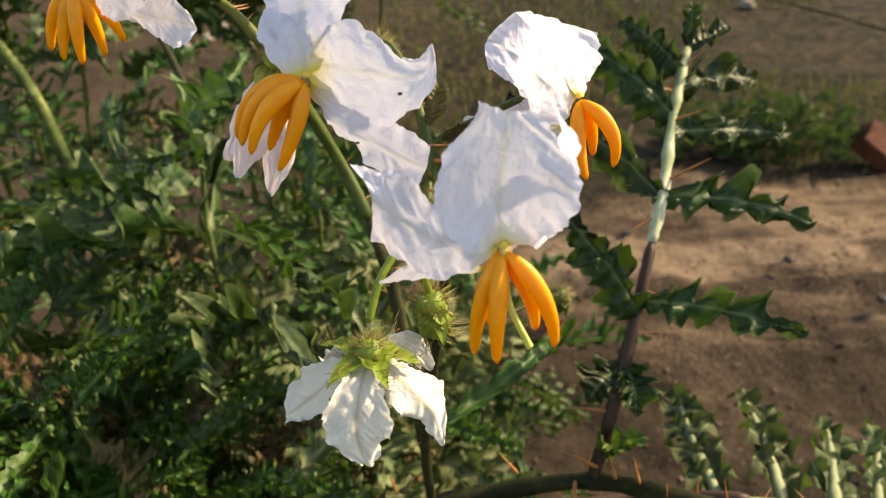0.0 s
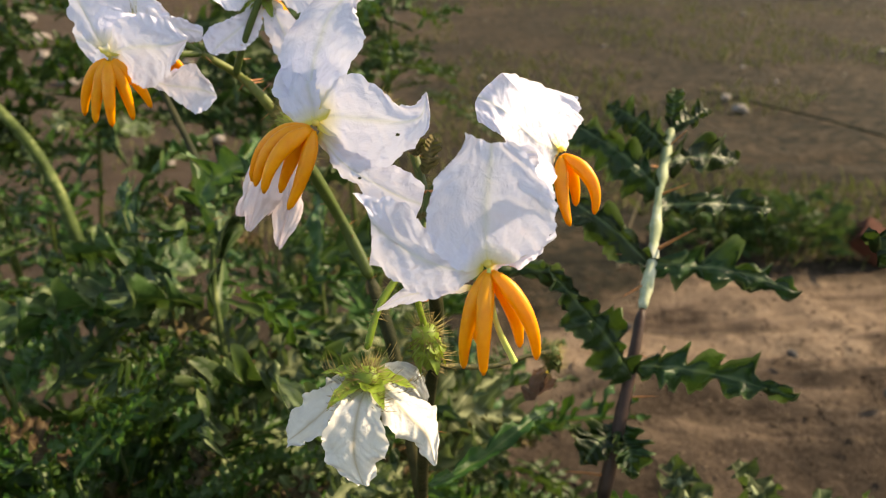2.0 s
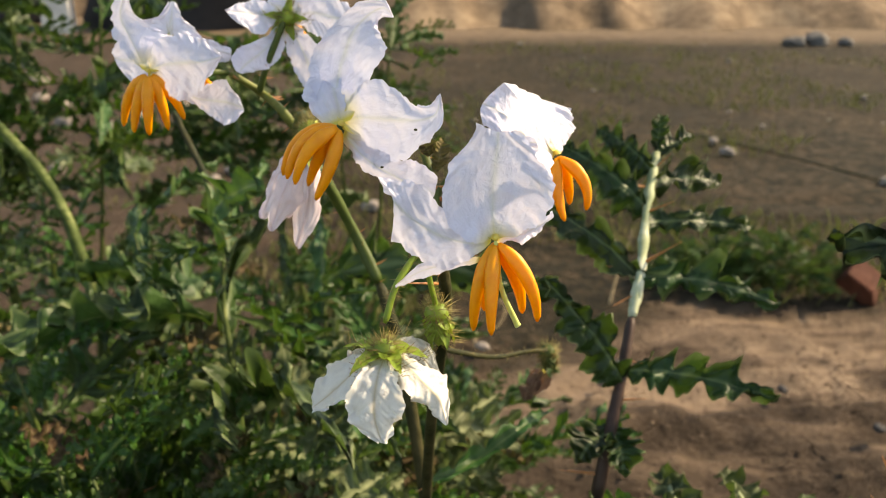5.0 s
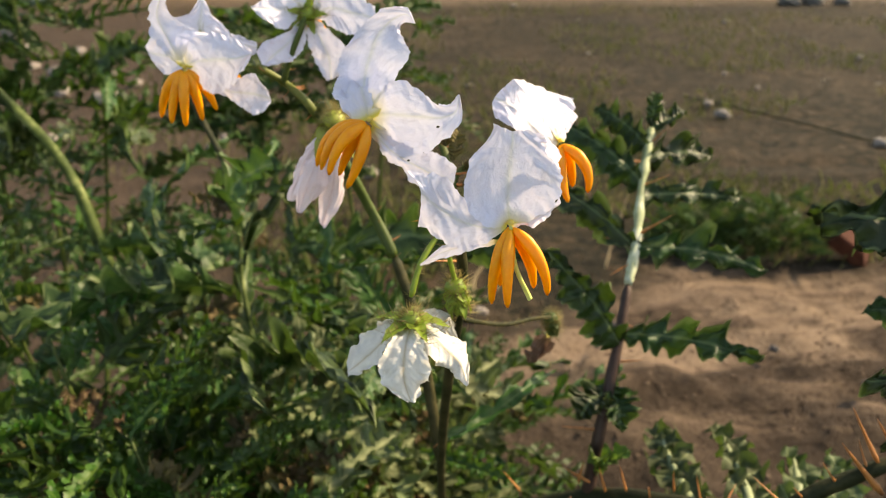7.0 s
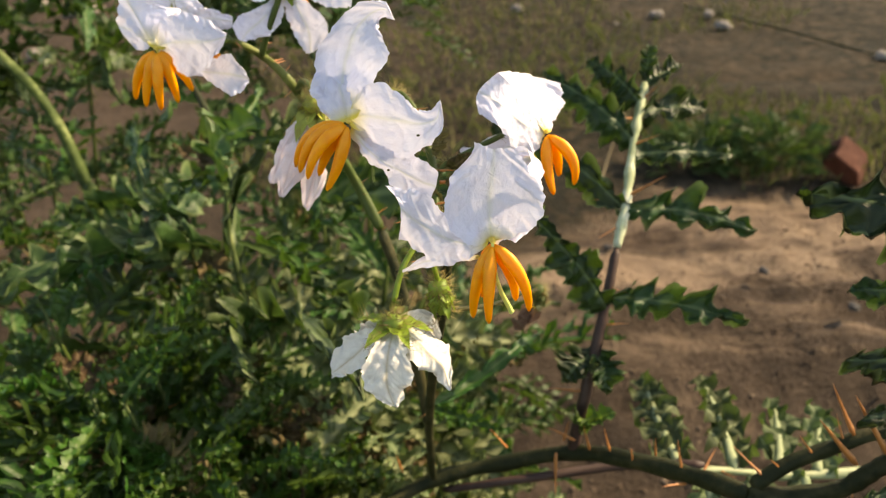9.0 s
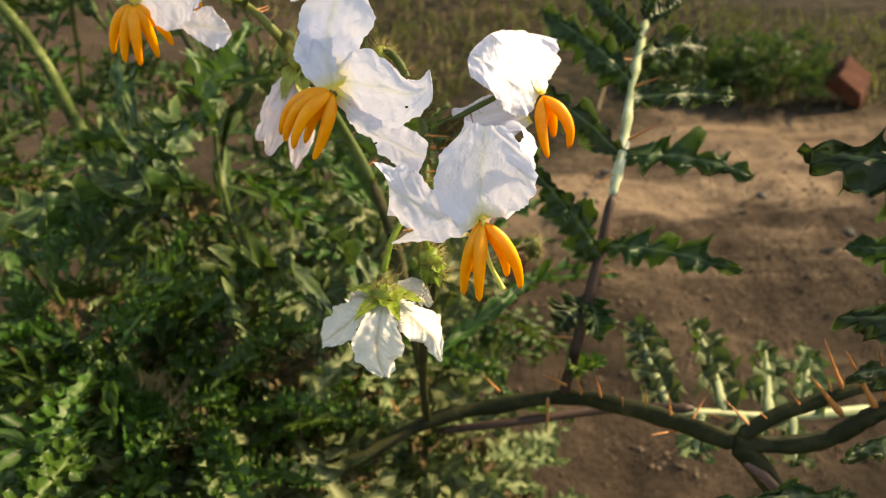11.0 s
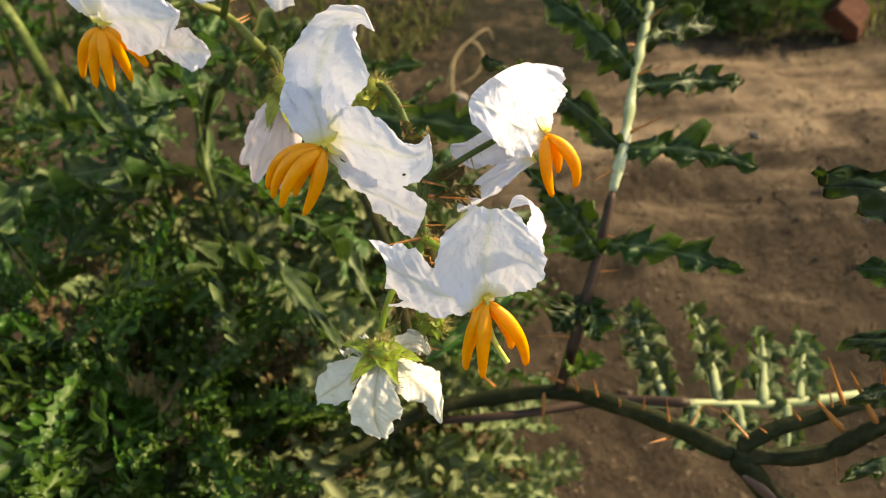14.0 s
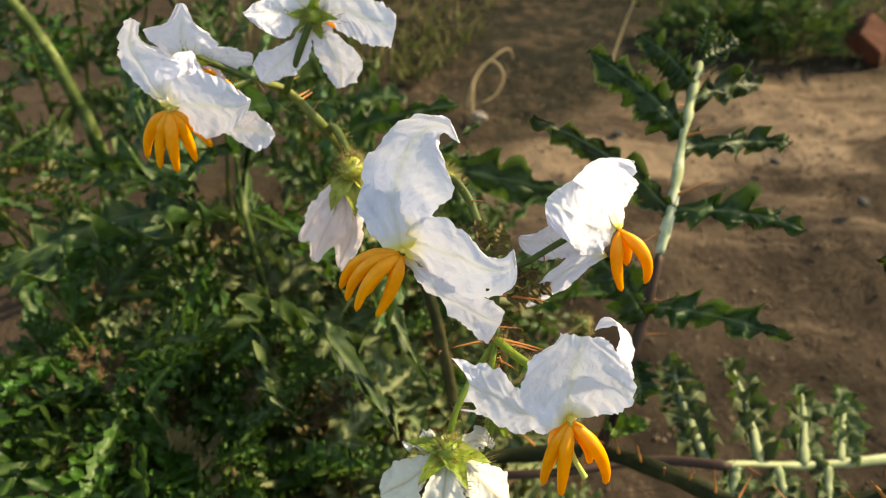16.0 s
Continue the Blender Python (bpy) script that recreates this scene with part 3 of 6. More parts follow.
def blob(radius, squash, rough, seed, sub=3):
    bm = bmesh.new()
    bmesh.ops.create_icosphere(bm, subdivisions=sub, radius=radius)
    for v in bm.verts:
        d = v.co.normalized()
        v.co *= 1 + rough * noise.noise(d * 1.6 + Vector((seed * 3.3, 0, 0))) + rough * 0.5 * noise.noise(d * 4.1 + Vector((0, seed * 2.1, 0)))
        v.co.x *= squash[0]
        v.co.y *= squash[1]
        v.co.z *= squash[2]
    for f in bm.faces:
        f.smooth = True
    me = bpy.data.meshes.new("lump")
    bm.to_mesh(me)
    bm.free()
    return me


def wavy_leaf(length, width, lobes, seed, droop=0.15, crisp=0.75, low=0.42, nu=64, nv=8):
    """A thick leaf with an unbroken blade, whose short uneven lobes curl up at the margin."""
    rng = random.Random(seed)
    ph = [rng.uniform(0, 6.28) for _ in range(6)]
    size = [[rng.uniform(0.55, 1.25) for _ in range(lobes + 2)] for _ in range(2)]
    verts, faces, uvs = [], [], []
    for i in range(nu + 1):
        u = i / nu
        env = math.sin(math.pi * (0.06 + 0.94 * u) ** 0.8) ** 0.6 if u < 1 else 0.0
        c = Vector((length * u, 0.05 * length * math.sin(2.4 * u + ph[0]), -droop * length * u * u + 0.03 * length * math.sin(6 * u + ph[1])))
        for j in range(-nv, nv + 1):
            v = j / nv
            e = abs(v)
            k = 1 if v > 0 else 0
            f = lobes * u + 0.35 * k + 0.18 * math.sin(4 * u + ph[2 + k])
            top = abs(math.sin(math.pi * f))
            h = env * (low + (1 - low) * top ** 0.7 * size[k][int(f)]) * (1 + 0.13 * e * math.sin(19 * f + ph[4]))
            w = width * max(h, 0.02)
            z = 0.25 * w * e + crisp * width * env * e ** 2.2 * (top - 0.55) + 0.12 * width * math.sin(9 * u + ph[5] + 2 * v) + 0.3 * width * e * noise.noise(Vector((u * 7, v * 2.2, seed * 1.3)))
            lean = 0.45 * w * e * (0.4 + top)
            verts.append(c + Vector((lean, w * v * (1 - 0.16 * e * top), z)))
            uvs.append((u, 0.5 + 0.5 * v))
    m = 2 * nv + 1
    for i in range(nu):
        for j in range(m - 1):
            k = i * m + j
            faces.append((k, k + m, k + m + 1, k + 1))
    return mesh_of("leaf", verts, faces, uvs)


def keeled_leaf(length, height, teeth, seed, arch=0.1, near=-1):
    """A leathery leaf along x, arched over its rib: one half hangs down almost whole, the other stands up in tall, uneven, curled teeth."""
    rng = random.Random(seed)
    ph = [rng.uniform(0, 6.28) for _ in range(4)]
    size = [rng.uniform(0.5, 1.2) for _ in range(teeth + 3)]
    verts, faces, uvs = [], [], []
    nu, nv = 84, 7
    for i in range(nu + 1):
        u = i / nu
        env = min(1.0, 0.4 + u / 0.2) * max(0.0, 1 - u ** 3.2) ** 0.7
        c = Vector((length * u, 0.035 * length * math.sin(3 * u + ph[0]), 4 * arch * length * u * (1 - u) ** 1.2))
        f = teeth * u ** 0.9 + 0.2 * math.sin(5 * u + ph[1])
        saw = abs(math.sin(math.pi * f)) ** 0.9
        big = size[int(max(0, f))]
        for j in range(-nv, nv + 1):
            v = j / nv
            e, front = abs(v), v * near > 0
            rag = 1 + 0.34 * e * noise.noise(Vector((u * 30, 7.0 * front, seed)))
            if front:
                whole = abs(math.sin(math.pi * f * 0.9 + 1)) ** 1.2
                h = height * env * (0.52 * (0.5 + 0.7 * whole) if near < 0 else 0.62 * (0.8 + 0.25 * whole)) * rag
                tilt = -0.35 - 0.6 * e + (0.5 if near < 0 else 0.25) * math.sin(14 * u + ph[2])
            else:
                h = (0.9 if near < 0 else 0.5) * height * env * (0.2 + 0.78 * saw ** 1.4 * big) * rag
                tilt = 0.5 + 0.85 * e * saw + 0.55 * math.sin(13 * u + ph[3])
            y = h * e * math.cos(tilt) * (1 if v > 0 else -1)
            z = h * e * math.sin(tilt) + 0.5 * height * e * noise.noise(Vector((u * 13, v * 3.4, seed * 1.3)))
            verts.append(c + Vector((0.45 * h * e * (0 if front else saw), y, z)))
            uvs.append((u, 0.5 - 0.5 * v * near))
    m = 2 * nv + 1
    for i in range(nu):
        for j in range(m - 1):
            k = i * m + j
            faces.append((k, k + m, k + m + 1, k + 1))
    return mesh_of("leaf", verts, faces, uvs)


def lobed_leaf(length, reach, pairs, seed, droop=0.15, ruffle=0.5, fold=0.35, broad=0.45, wing=0.22, forward=0.7, teeth=3, notch=0.28):
    """A leaf cut into pairs of toothed, wavy lobes along a rib, with its upper side towards z."""
    rng = random.Random(seed)
    verts, faces, uvs = [], [], []
    step = length / (pairs + 0.6)

    def rib(u):
        return Vector((length * u, 0.03 * length * math.sin(3 * u + seed), -droop * length * u * u))

    def strip(start, way, up, ln, half, ph, tip_uv, nu=11, nv=3):
        side = up.cross(way).normalized()
        k0 = len(verts)
        for i in range(nu + 1):
            s = i / nu
            w = half * (0.55 + 0.45 * math.sin(math.pi * min(1, s * 1.25) * 0.8)) if s < 0.72 else half * max(0.03, (1 - (s - 0.72) / 0.28) ** 0.9)
            w *= 1 + notch * math.sin(2 * math.pi * teeth * s + ph) * min(1, 3 * s)
            c = start + way * ln * s + up * (fold * ln * (s ** 1.4) * 0.5 - 0.5 * droop * ln * s * s + ruffle * 0.16 * ln * math.sin(4.4 * s + ph))
            for j in range(-nv, nv + 1):
                v = j / nv
                z = ruffle * half * v * v * math.sin(2 * math.pi * teeth * 0.55 * s + ph + (1.9 if v > 0 else 0)) + 0.3 * half * abs(v)
                verts.append(c + side * w * v + up * z * min(1, s * 3))
                uvs.append((tip_uv, 0.5 + 0.42 * (abs(v) * 0.9 + 0.12) * (1 if v >= 0 else -1)))
        m = 2 * nv + 1
        for i in range(nu):
            for j in range(m - 1):
                k = k0 + i * m + j
                faces.append((k, k + m, k + m + 1, k + 1))

    # blade along the rib
    k0, nu = len(verts), pairs * 4
    for i in range(nu + 1):
        u = i / nu
        w = wing * reach * (0.25 + 0.75 * min(1, u * 3)) * (1 - 0.6 * u) * (1 + 0.25 * math.sin(2 * math.pi * pairs * u))
        for j in (-2, -1, 0, 1, 2):
            v = j / 2
            verts.append(rib(u) + Vector((0, w * v, fold * w * abs(v))))
            uvs.append((u, 0.5 + 0.12 * v))
    for i in range(nu):
        for j in range(4):
            k = k0 + i * 5 + j
            faces.append((k, k + 5, k + 6, k + 1))
    for i in range(pairs):
        for sgn in (-1, 1):
            u = (0.14 + 0.8 * (i + 0.25 * (sgn > 0)) / pairs)
            size = reach * (0.55 + 0.45 * math.sin(math.pi * min(1, 0.2 + 0.75 * u))) * rng.uniform(0.85, 1.12)
            lift = rng.uniform(-0.1, 0.35)
            way = Vector((forward + 0.5 * u + rng.uniform(-0.12, 0.12), sgn, lift)).normalized()
            up = Vector((rng.uniform(-0.35, 0.35), -sgn * lift, 1))
            up = (up - way * up.dot(way)).normalized()
            strip(rib(u), way, up, size, step * broad * rng.uniform(0.85, 1.1) * (1 - 0.25 * u), rng.uniform(0, 6.28), u)
    d = (rib(1) - rib(0.93)).normalized()
    up = Vector((0, 0, 1)) - d * d.z
    strip(rib(0.88), d, up.normalized(), length * 0.15, step * broad * 0.8, rng.uniform(0, 6.28), 0.95)
    return mesh_of("leaf", verts, faces, uvs)


# ---- ground ----
def soil_height(p):
    """Crumbly relief on a level terrace that falls off towards the shrub."""
    z = 0.03 * noise.noise(p * 3.1) + 0.036 * noise.noise(Vector((p.x * 2.6, p.y * 8.0, 5))) + 0.010 * noise.noise(p * 13.0) + 0.007 * noise.noise(p * 27.0)
    z += 0.004 * noise.noise(p * 60.0)
    z *= 1 - 0.6 * min(1.0, max(0.0, (p.y + max(0.0, 0.55 - p.x) * 0.75 - 1.4) * 4))
    drop = 1.08 + 0.12 * noise.noise(p * 1.7) + 0.05 * noise.noise(p * 4.5) - p.y
    return z - 0.16 * (1 - math.exp(-2.2 * max(0.0, drop)))


def ground():
    def axis(lo, hi, step, reach):
        a = list(np.arange(lo, hi, step))
        d, s = step, a[0]
        left, right = [], []
        x = lo
        while x > -reach:
            d *= 1.28
            x -= d
            left.append(x)
        d, x = step, a[-1]
        while x < reach:
            d *= 1.28
            x += d
            right.append(x)
        return left[::-1] + a + right
    xs, ys = axis(-0.6, 1.7, 0.0105, 900.0), axis(0.2, 2.2, 0.0105, 900.0)
    nx, ny = len(xs), len(ys)
    verts = []
    for y in ys:
        for x in xs:
            near = math.exp(-max(0.0, math.hypot(x - 0.5, y - 1.1) - 1.6) * 0.8)
            p = Vector((x, y, 0))
            z = soil_height(p)
            far = min(1.0, max(0.0, (math.hypot(x, y) - 12) / 40))
            verts.append((x, y, z * near - 0.012 + far * 0.4 * noise.noise(p * 0.05)))
    faces = [(j * nx + i, j * nx + i + 1, (j + 1) * nx + i + 1, (j + 1) * nx + i) for j in range(ny - 1) for i in range(nx - 1)]
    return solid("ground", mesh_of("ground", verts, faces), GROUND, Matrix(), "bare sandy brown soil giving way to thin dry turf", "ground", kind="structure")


ground()


def earth_bank():
    """A low face of bare earth that closes the view behind the turf."""
    verts, faces = [], []
    nx, ny = 320, 16
    for j in range(ny + 1):
        for i in range(nx + 1):
            x = -14 + 32 * i / nx
            k = j / ny
            p = Vector((x * 0.9, k * 2.2, 3.0))
            y = 8.0 + (0.13 * x if x > 0 else -0.3 * x) + 5.0 * k + 0.45 * noise.noise(p) + 0.16 * noise.noise(p * 3.7) + 0.3 * k * noise.noise(Vector((x * 3.1, k, 7.0)))
            z = 2.2 * k ** 0.85 + 0.22 * noise.noise(p * 1.7) - 0.15
            verts.append((x, y, z))
    for j in range(ny):
        for i in range(nx):
            a = j * (nx + 1) + i
            faces.append((a, a + 1, a + nx + 2, a + nx + 1))
    return solid("earth_bank", mesh_of("bank", verts, faces), BANK, Matrix(), "eroded bank of bare tan earth", "bank", kind="structure")


earth_bank()


# ---- flowers ----
def flower(plant, base, c, petals, anthers=(), sepals=(), style=None, mat=None, label="", seed=0, r=0.0018, sepal_len=0.011, hair_count=220, green=None, cup_r=0.0030):
    """A flower under its plant: foot > petals, pollen sacs, style, sepals. Vectors start at its middle c."""
    c = Vector(c)
    foot = part("flower", blob(0.0008, (1, 1, 0.9), 0.08, seed, 2), FOOT, plant, label, Matrix.Translation(c - Vector(base)))
    for i, (tip, normal, half, kw) in enumerate(petals):
        if isinstance(normal, list) and isinstance(normal[0], tuple):
            me = petal_loft(tip, normal, half, seed=seed * 10 + i, **kw)
        elif isinstance(tip, list):
            me = petal_sheet(tip, normal, half, seed=seed * 10 + i, **kw)
        else:
            me = petal_mesh(tip, normal, half, seed=seed * 10 + i, **kw)
        part("petal", me, mat or WHITE, foot)
    for i, (tip, bow) in enumerate(anthers):
        t = Vector(tip)
        start = t.normalized() * 0.0016
        part("anther", anther_mesh(t - start, bow, r, seed + i), ANTHER, foot, "", Matrix.Translation(start))
    if style:
        tip, bow = Vector(style[0]), Vector(style[1])
        part("style", tube([(0, 0, 0), tip * 0.5 + bow, tip * 0.93 + bow * 0.2, tip], 0.00045, 0.0007, 6, 8), STYLE, foot)
    if sepals:
        cup = part("calyx", blob(cup_r, (1, 1, 0.85 if cup_r < 0.004 else 1.3), 0.12, seed + 3, 2), green or SEPAL, foot)
        roots = []
        rng = random.Random(seed)
        for i, (tip, normal) in enumerate(sepals):
            t = Vector(tip).normalized() * sepal_len
            part("sepal", petal_mesh(t, normal, sepal_len * 0.25, bow=0.08, cup=0.2, ruffle=0.1, foot=0.75, belly=0.25, seed=seed + i, nu=14, nv=8), green or SEPAL, foot)
            for _ in range(60):
                q = t * rng.random() ** 1.5
                roots.append((q + Vector((rng.uniform(-1, 1) for _ in range(3))) * 0.0013, Vector(normal) + q.normalized() * 0.3))
        for _ in range(hair_count):
            d = Vector((rng.gauss(0, 1) for _ in range(3))).normalized()
            roots.append((d * cup_r * 0.85, d))
        part("hairs", hair_mesh(roots, 0.0036, 0.0001, seed), HAIR, foot)["kind"] = "stuff"
    return foot


# ---- the flowering shrub ----
BASE = Vector((0.17, 0.13, 0.0))
shrub = thing("flowering_shrub", BASE, "thorny nightshade shrub with white and orange flowers, rooted in soil", "shrub")


def rel(points):
    return [Vector(p) - BASE for p in points]


def stalk(name, points, r0, r1, mat, label="", knots=0.12, seed=1, spines=0, spine_scale=1.0, hairs=0, hair_len=0.0022, per=8):
    p = rel(points)
    ob = part(name, tube(p, r0, r1, per, 12, knots, seed), mat, shrub, label)
    if spines:
        thorns(ob, p, spines, seed, spine_scale)
    if hairs:
        hairy(ob, p, (r0 + r1) / 2, hairs, hair_len, seed)
    return ob


FORK = (0.1107, 0.1444, 0.5438)
JOINT = (0.060, 0.207, 0.502)
MEET = (-0.0044, 0.2175, 0.4745)
trunk = stalk("trunk", [(0.17, 0.13, -0.17), (0.18, 0.11, 0.2), (0.165, 0.115, 0.4), (0.142, 0.122, 0.5), (0.1215, 0.1371, 0.5340), FORK], 0.0075, 0.0036, STEM_DARK, "dark woody green trunk", 0.2, 2, 10, 1.0)
limb = stalk("branch", [FORK, (0.099, 0.1623, 0.5338), (0.0823, 0.1838, 0.5202), JOINT, (0.0297, 0.2170, 0.4860), MEET, (-0.0362, 0.203, 0.4672), (-0.068, 0.1898, 0.4629), (-0.11, 0.17, 0.45), (-0.15, 0.16, 0.38)], 0.0037, 0.0036, STEM_DARK, "thick dark green arching branch", 0.2, 3, 0)
stalk("branch", [(0.1135, 0.1400, 0.5400), (0.1195, 0.1345, 0.5370), (0.1265, 0.1300, 0.5310)], 0.0022, 0.0017, STUB, "short purplish pink stub", 0.15, 30)
arm = stalk("branch", [FORK, (0.1282, 0.1424, 0.545), (0.1417, 0.1415, 0.5491), (0.1507, 0.1423, 0.5551), (0.1596, 0.1436, 0.5619), (0.1724, 0.1458, 0.5698), (0.182, 0.155, 0.61), (0.186, 0.165, 0.70)], 0.0036, 0.0026, STEM_DARK, "", 0.2, 4, 0)
arm_b = stalk("branch", [(0.1121, 0.1460, 0.5460), (0.1249, 0.1475, 0.5561), (0.1378, 0.1478, 0.5633), (0.1509, 0.1481, 0.5688), (0.1677, 0.1468, 0.5725)], 0.0030, 0.0024, STEM_DARK, "", 0.15, 5, 0)
low = stalk("branch", [(0.0, 0.215, 0.47), (0.04, 0.205, 0.488), (0.085, 0.21, 0.49), (0.12, 0.2, 0.5)], 0.002, 0.0024, STEM_PURPLE, "thin purplish branch", 0.1, 6)
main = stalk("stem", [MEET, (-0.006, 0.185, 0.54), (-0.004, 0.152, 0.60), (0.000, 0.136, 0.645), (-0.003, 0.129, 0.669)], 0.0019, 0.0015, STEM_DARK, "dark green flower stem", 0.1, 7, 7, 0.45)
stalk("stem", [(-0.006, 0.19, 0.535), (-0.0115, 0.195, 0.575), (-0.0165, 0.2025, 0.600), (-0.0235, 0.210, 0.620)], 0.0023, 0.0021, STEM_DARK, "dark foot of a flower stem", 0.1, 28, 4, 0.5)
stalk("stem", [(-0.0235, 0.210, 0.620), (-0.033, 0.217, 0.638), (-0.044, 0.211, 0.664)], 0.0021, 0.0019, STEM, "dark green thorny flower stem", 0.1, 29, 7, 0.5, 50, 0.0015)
rise = stalk("stem", [(-0.044, 0.211, 0.664), (-0.052, 0.206, 0.681), (-0.061, 0.211, 0.688), (-0.069, 0.205, 0.695)], 0.0017, 0.0010, STEM_LIT, "flower stem coloured sunlit yellowish green, with fine thorns and hairs", 0.1, 8, 8, 0.5, 70, 0.0015)

# single long thorns along the branches
rng = random.Random(5)
for owner, at, out, s in (
        (limb, (0.060, 0.205, 0.512), (-0.75, -0.1, 0.6), 1.1), (limb, (0.055, 0.205, 0.512), (0.05, -0.1, 1), 0.9),
        (limb, (0.052, 0.205, 0.504), (0.0, -0.3, -1), 1.3), (limb, (0.072, 0.19, 0.52), (-0.3, 0.2, 1), 0.8),
        (limb, (0.066, 0.2, 0.511), (-0.3, 0.0, 1), 1.0), (limb, (0.078, 0.181, 0.53), (0.2, 0.2, -1), 0.6),
        (limb, (0.03, 0.21, 0.503), (-0.6, 0.1, 0.8), 0.9), (limb, (-0.02, 0.227, 0.47), (-0.2, -0.1, 1), 1.0),
        (limb, (-0.03, 0.23, 0.462), (0.2, 0.2, 1), 0.8), (limb, (0.085, 0.172, 0.5355), (-0.2, -0.1, 1), 0.8),
        (arm_b, (0.1442, 0.1474, 0.5694), (-0.42, 0.41, 0.81), 1.32),
        (arm_b, (0.1414, 0.1473, 0.566), (-0.32, 0.38, 0.87), 0.74),
        (arm, (0.1461, 0.144, 0.5587), (-0.66, 0.04, 0.75), 1.84),
        (arm_b, (0.1309, 0.1466, 0.5615), (-0.61, 0.06, 0.79), 0.7),
        (arm_b, (0.1206, 0.1465, 0.5548), (-0.67, -0.13, 0.74), 0.54),
        (arm_b, (0.115, 0.1464, 0.5512), (-0.49, 0.85, 0.18), 0.91),
        (limb, (0.1005, 0.1619, 0.535), (0.57, 0.75, 0.35), 0.83),
        (limb, (0.0954, 0.1621, 0.5302), (-0.88, -0.34, 0.33), 0.91),
        (limb, (0.0945, 0.1663, 0.5323), (-0.19, 0.37, 0.91), 0.87),
        (arm, (0.1454, 0.1407, 0.5497), (-0.32, -0.91, -0.26), 0.57),
        (arm, (0.1575, 0.1437, 0.5619), (-0.56, 0.25, 0.79), 1.87),
        (arm, (0.1617, 0.1445, 0.563), (-0.35, 0.29, 0.89), 1.68)):
    part("thorn", THORN_MESH[0], THORN, owner, "", frame_of(Vector(at) - BASE, out, (0.2, -1, 0.3)) @ Matrix.Scale(s, 4))

# the leafy shoot that stands up from the branch
shoot_pts = [JOINT, (0.064, 0.212, 0.535), (0.073, 0.230, 0.568), (0.080, 0.248, 0.588), (0.086, 0.264, 0.603), (0.092, 0.286, 0.622), (0.099, 0.306, 0.636), (0.102, 0.314, 0.643)]
shoot_low = stalk("shoot", shoot_pts[:4], 0.0029, 0.0021, STEM_PURPLE, "purplish thorny shoot", 0.12, 9)
shoot_top = stalk("shoot", shoot_pts[3:], 0.0024, 0.0020, SHOOT, "pale green young shoot", 0.5, 10, 0, hairs=60, hair_len=0.0016)
for at, out, s in (((0.066, 0.216, 0.543), (1, -0.1, 0.0), 0.9), ((0.064, 0.212, 0.535), (-1, 0, 0.15), 1.1), ((0.071, 0.226, 0.561), (1, 0.1, 0.02), 0.8),
                   ((0.067, 0.218, 0.548), (-0.8, 0.1, 0.5), 0.6), ((0.075, 0.235, 0.575), (0.8, -0.4, 0.0), 0.5)):
    part("thorn", THORN_MESH[0], THORN, shoot_low, "", frame_of(Vector(at) - BASE, out, (0, -1, 0.3)) @ Matrix.Scale(s, 4))
for at, out, s in (((0.086, 0.264, 0.603), (-0.9, 0, 0.1), 1.0), ((0.087, 0.266, 0.605), (0.8, -0.1, 0.6), 1.2), ((0.092, 0.286, 0.622), (0.9, -0.2, 0.5), 0.9),
                   ((0.083, 0.255, 0.596), (-0.7, -0.2, -0.3), 0.8), ((0.096, 0.298, 0.63), (-0.9, -0.1, 0.2), 0.8), ((0.099, 0.306, 0.637), (0.8, 0.2, 0.7), 0.7)):
    part("thorn", THORN_MESH[0], THORN, shoot_top, "", frame_of(Vector(at) - BASE, out, (0, -1, 0.3)) @ Matrix.Scale(s, 4))


def shrub_leaf(base, tip, normal, width, lobes, seed, mat=None, droop=0.2, label=""):
    base, tip = Vector(base), Vector(tip)
    ln = (tip - base).length
    if mat is LEAF_SHOOT and ln > 0.022:
        return part("leaf", keeled_leaf(ln, width, lobes + 1, seed, 0.5 * droop, -1 if tip.x > base.x else 1), mat, shrub, label, frame_of(base - BASE, tip - base, normal))
    if mat is LEAF_PALE:
        me = lobed_leaf(ln, width * 1.05, lobes, seed, droop, 0.9, 0.3, 0.5, 0.55, 0.5, 2, 0.35)
    else:
        me = wavy_leaf(ln * 0.97, width * 0.95, lobes, seed, droop, 0.95, 0.46)
    m = frame_of(base - BASE, tip - base, normal)
    x = m.to_3x3() @ Vector((0, 0, 1)) * droop * ln * 0.9
    leaf = part("leaf", me, mat or LEAF, shrub, label, frame_of(base - BASE, tip + x - base, normal))
    if mat is LEAF_PALE:
        rib = [Vector((ln * u, 0.03 * ln * math.sin(3 * u + seed), 0.0007 - droop * ln * u * u)) for u in (0, 0.3, 0.6, 0.92)]
        part("midrib", tube(rib, 0.0028, 0.0011, 6, 8, 0.35, seed), RIB_WHITE, leaf, "broad whitish midrib")
    return leaf


